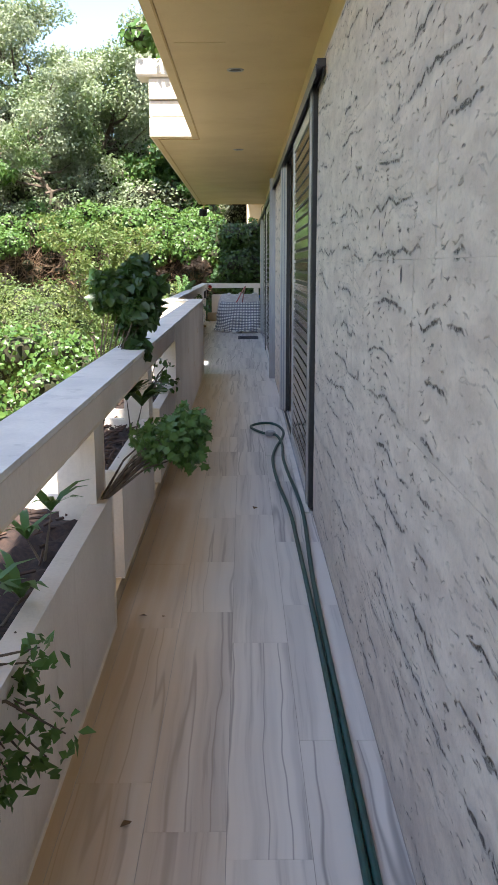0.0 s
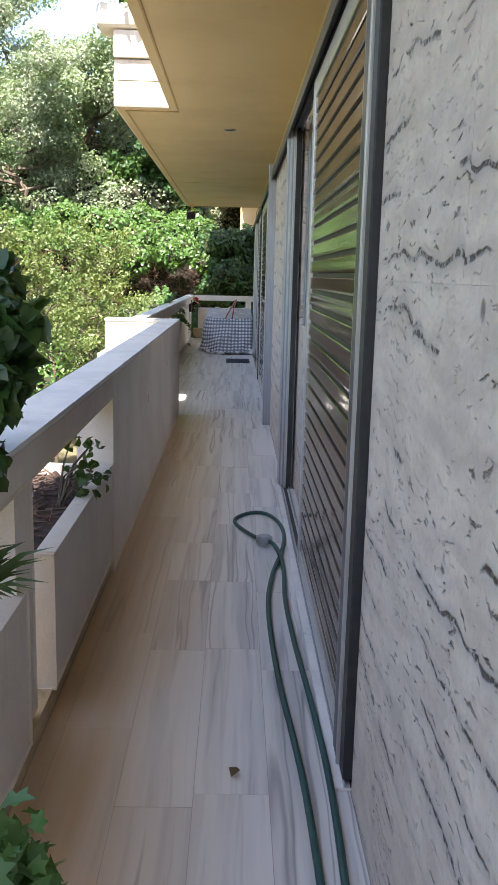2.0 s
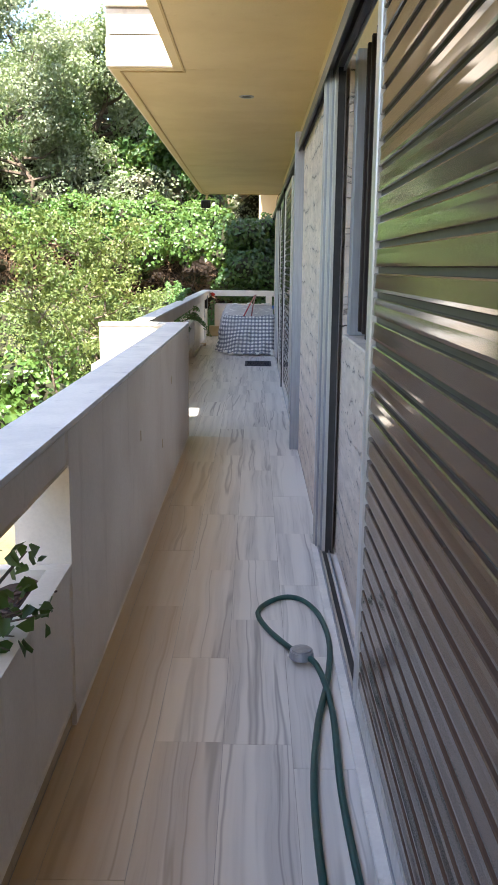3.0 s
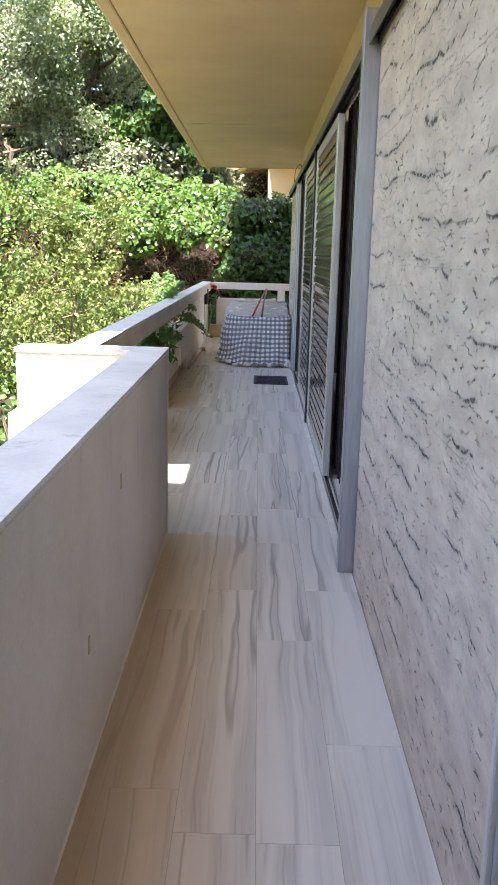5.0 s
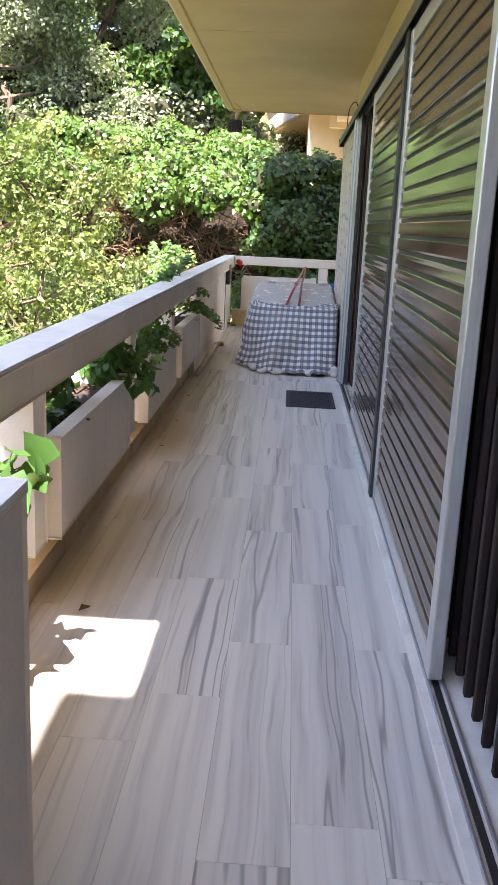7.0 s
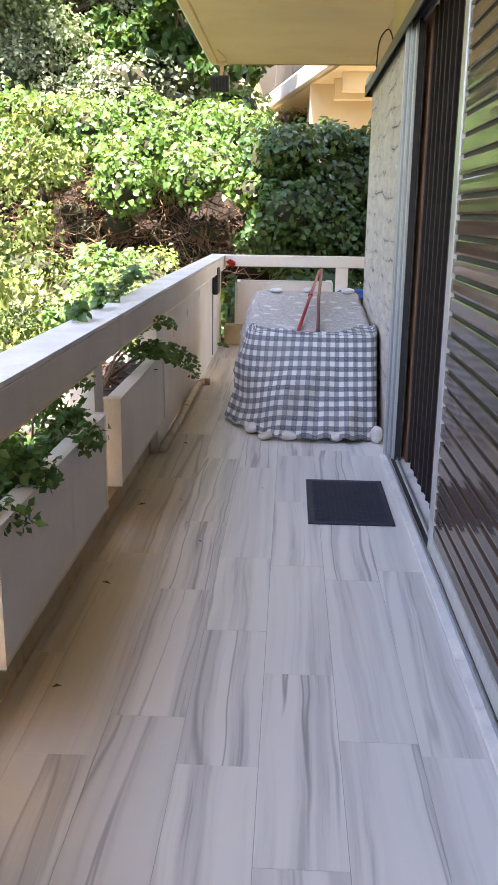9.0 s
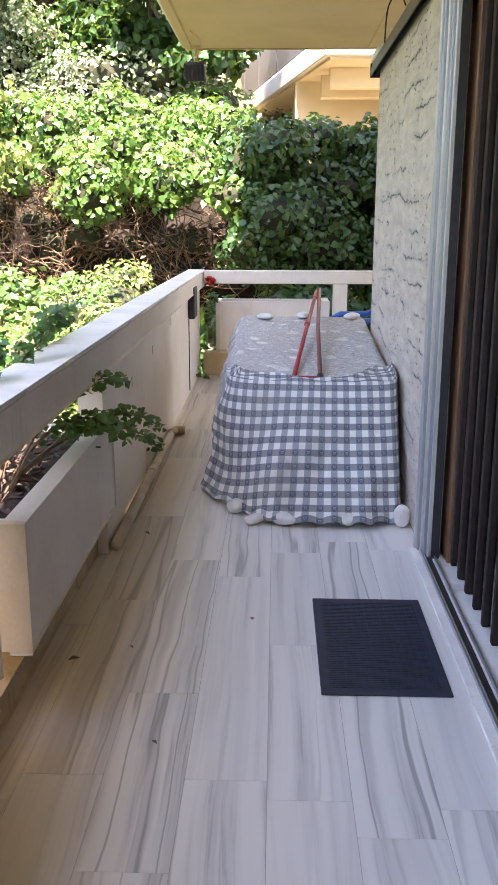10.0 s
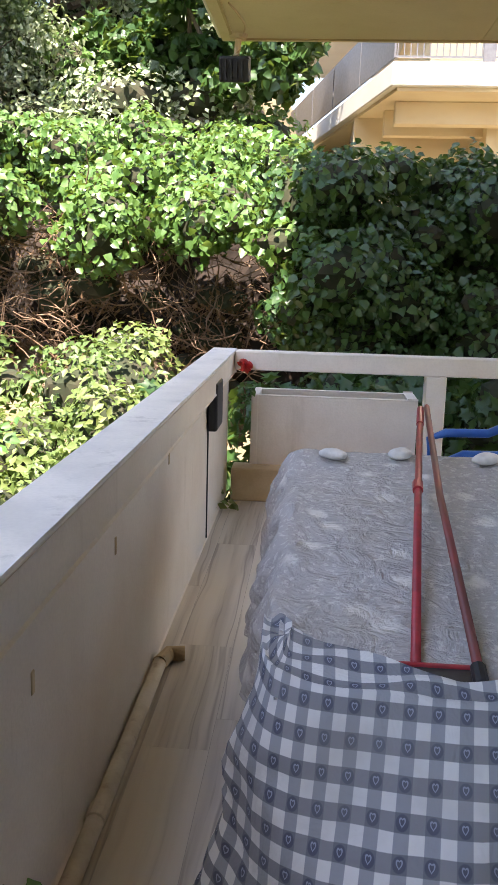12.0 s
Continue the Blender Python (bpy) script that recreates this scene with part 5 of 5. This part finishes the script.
def floodlight():
    at = (-1.31, 21.58, SOFFIT)
    ob = base("floodlight", at, "old dark floodlight hanging from the soffit corner", "lamp")
    part("mount", shift(rod([(-1.31, 21.58, 2.80), (-1.31, 21.58, 2.775)], [0.062, 0.05], 14), at), M_CURB, ob, "rusty round mount")
    part("arm", shift(rod([(-1.31, 21.58, 2.775), (-1.315, 21.58, 2.715), (-1.32, 21.57, 2.67)], 0.022, 8), at), M_CURB, ob)
    bm = box(-1.42, -1.23, 21.50, 21.62, 2.52, 2.67, 0.012, 2)
    bmesh.ops.rotate(bm, verts=bm.verts, cent=(-1.32, 21.56, 2.6), matrix=Matrix.Rotation(0.25, 3, "X"))
    body = part("housing", shift(bm, at), M_IRON, ob)
    for k in range(6):
        bm = box(-1.415 + 0.034 * k, -1.405 + 0.034 * k, 21.475, 21.505, 2.535, 2.655)
        bmesh.ops.rotate(bm, verts=bm.verts, cent=(-1.32, 21.56, 2.6), matrix=Matrix.Rotation(0.25, 3, "X"))
        part("fin", shift(bm, at), M_IRON, body)
    part("cable", shift(rod(smooth_line([(-1.30, 21.56, 2.785), (-1.27, 21.5, 2.792), (-1.25, 21.3, 2.795), (-1.30, 20.9, 2.796)], 6), 0.006, 6), at), M_CURB, ob)
    return ob


floodlight()


def wall_lamp():
    at = (-1.22, 20.15, 0.70)
    ob = base("wall_lamp", at, "black slatted wall lamp on the parapet", "lamp")
    part("housing", shift(box(PAR2 - 0.042, PAR2 + 0.01, 19.98, 20.22, 0.58, 0.82, 0.012, 2), at), M_IRON, ob)
    part("cable", shift(rod([(PAR2 - 0.04, 20.02, 0.58), (PAR2 - 0.04, 20.02, 0.02)], 0.004, 6), at), M_IRON, ob)
    return ob


wall_lamp()
# white box for the daylit end of the head track, and a wire
lamp = base("track_end_daylight", (0.0, 19.05, 2.2), "white box standing for daylight on the end of the head track", "lamp")
part("box", shift(box(-0.024, 0.05, 18.72, 19.05, 2.241, 2.285, 0.006), (0.0, 19.05, 2.2)), M_TRACK_DAYLIT, lamp)
part("wire", shift(rod(smooth_line([(0.035, 18.90, 2.28), (0.05, 18.92, 2.52), (0.11, 18.90, 2.60), (0.145, 18.86, 2.52)], 6), 0.005, 6), (0.0, 19.05, 2.2)), M_IRON, lamp)

# drain pipe lying along the foot of the parapet
pipe = base("drain_pipe", (-1.235, 17.5, 0), "dirty white plastic pipe along the foot of the parapet", "pipe")
tube = part("tube", shift(rod([(-1.235, 16.66, 0.026), (-1.235, 18.60, 0.026)], 0.024, 12), (-1.235, 17.5, 0)), M_PIPE, pipe, smooth=True)
part("collar", shift(rod([(-1.235, 17.70, 0.028), (-1.235, 17.76, 0.028)], 0.028, 12), (-1.235, 17.5, 0)), M_PIPE, tube)
part("elbow", shift(rod([(-1.235, 18.58, 0.027), (-1.215, 18.66, 0.027), (-1.16, 18.67, 0.027)], 0.027, 12), (-1.235, 17.5, 0)), M_CURB, tube)

# fallen leaves on the tiles
litter = ((-0.66, 16.04, 0.05), (-1.15, 16.87, 0.06), (-0.90, 15.34, 0.035), (-1.04, 15.85, 0.03), (-1.18, 15.76, 0.07), (-1.09, 11.97, 0.10), (-0.285, 4.38, 0.09),
          (-0.73, 2.88, 0.05), (-0.67, 2.87, 0.04), (-0.63, 1.63, 0.06), (-0.40, 1.37, 0.045), (-1.20, 14.9, 0.06), (-1.16, 14.2, 0.05), (-0.80, 18.2, 0.03))
for k, (x, y, s) in enumerate(litter):
    c = [leaf_data(np.zeros((1, 3)), np.array([[0.1, 0.1, 1.0]]), np.array([0.62 * s]), "kite", RNG.normal(size=(1, 3)) * np.array((1, 1, 0.05)))]
    lf = tagged(new("fallen_leaf", mesh_of("fallen_leaf", c, L_POT if k == 10 else L_DRY)), "dry brown fallen leaf on the tiles", "leaf", "fallen leaves")
    lf.location = (x, y, 0.003 + 0.1 * s)

# stains of hardware: small screws and chips in the parapet
for x, y, z in ((PAR1, 7.55, 0.55), (PAR1, 9.05, 0.62), (PAR1, 8.5, 0.32), (PAR2 - 0.045, 18.05, 0.60), (PAR2 - 0.045, 17.35, 0.55), (PAR2 - 0.045, 18.9, 0.66)):
    thing("screw_hole", box(x - 0.004, x + 0.003, y, y + 0.018, z, z + 0.05, 0.002), M_CURB, "rusty old fixing mark in the parapet", "fixing", "fixing marks")

# ---- stone slabs of the wall ----
def wall_slabs(parent, y0, y1, seed):
    g = random.Random(seed)
    rows = (0.0, 0.36, 0.94, 1.34, 1.80, 2.268)
    for a, b in zip(rows, rows[1:]):
        y = y0 + 0.002
        first = g.uniform(0.35, 0.9)
        while y < y1 - 0.01:
            e = min(y + first, y1 - 0.002)
            if y1 - e < 0.2:
                e = y1 - 0.002
            bm = box(WALL_X + g.uniform(-0.0005, 0.0005), WALL_X + 0.0115, y, e - 0.0002, a + 0.0001, b - 0.0001, 0.0002)
            part("stone_slab", bm, M_STONE, parent)
            y = e
            first = g.uniform(0.7, 1.15)


for k, (w, (y0, y1)) in enumerate(zip(WALLS, ((-4.0, 4.285), (7.72, 9.98), (16.74, 18.95)))):
    wall_slabs(w, y0, y1, 70 + k)

# ---- floor tiles ----
# known cross joints, row by row from the wall outwards
JOINTS = {0: (3.0, 5.75, 7.89, 8.63, 9.78, 10.8, 11.8, 13.0, 13.95, 15.1, 16.71), 1: (2.65, 4.27, 8.2, 9.3, 10.37, 10.95, 12.3, 13.2, 15.0), 2: (2.93, 3.51, 5.15, 5.88, 6.43, 9.77, 10.81, 11.8, 12.85, 14.32, 15.88, 16.67),
          3: (2.78, 4.6, 6.9, 9.55, 10.51, 11.46, 12.3, 13.88, 14.58, 15.19, 16.42), 4: (3.5, 5.3, 9.0, 11.22, 12.27, 14.08, 15.58), 5: (11.5, 12.9, 13.9, 15.2), 6: (10.9, 12.0)}
TILES = {}


def tile_mesh(length, width):
    key = (round(length, 2), round(width, 3))
    if key not in TILES:
        w, ln = key[1] - 0.0014, key[0] - 0.0007
        TILES[key] = to_mesh("tile", box(-w / 2, w / 2, -ln / 2, ln / 2, -0.014, 0.0, 0.0004), M_MARBLE)
    return TILES[key], key[0]


g = random.Random(17)
for row in range(7):
    x1 = 0.018 if row == 0 else -0.2 * row
    x0 = -0.2 * (row + 1)
    stop = -1.335
    start_y = -2.0 if row < 4 else (STEP_Y if row > 4 else -2.0)
    if row == 4:
        x0 = -1.0
    spans = [(start_y, END_Y - 0.02, max(x0, stop), x1)]
    if row == 4:
        spans = [(-2.0, STEP_Y, -0.858, x1), (STEP_Y, END_Y - 0.02, x0, x1)]
    for ya, yb, xa, xb in spans:
        known = [j for j in JOINTS.get(row, ()) if ya + 0.3 < j < yb - 0.3]
        cuts, y = [ya], ya
        while y < yb:
            nxt = y + g.choice((0.7, 0.8, 0.9, 1.0, 1.2))
            ahead = [j for j in known if y + 0.05 < j <= nxt + 0.55]
            if ahead:
                nxt = ahead[0]
            if yb - nxt < 0.3:
                nxt = yb
            nxt = round(min(nxt, yb), 2)
            cuts.append(nxt)
            y = nxt if nxt < yb - 0.02 else yb
        for a, b in zip(cuts, cuts[1:]):
            me, ln = tile_mesh(b - a, xb - xa)
            t = new("tile", me)
            t.parent = FLOOR
            t.location = ((xa + xb) / 2, (a + b) / 2, g.uniform(-0.0004, 0.0004))
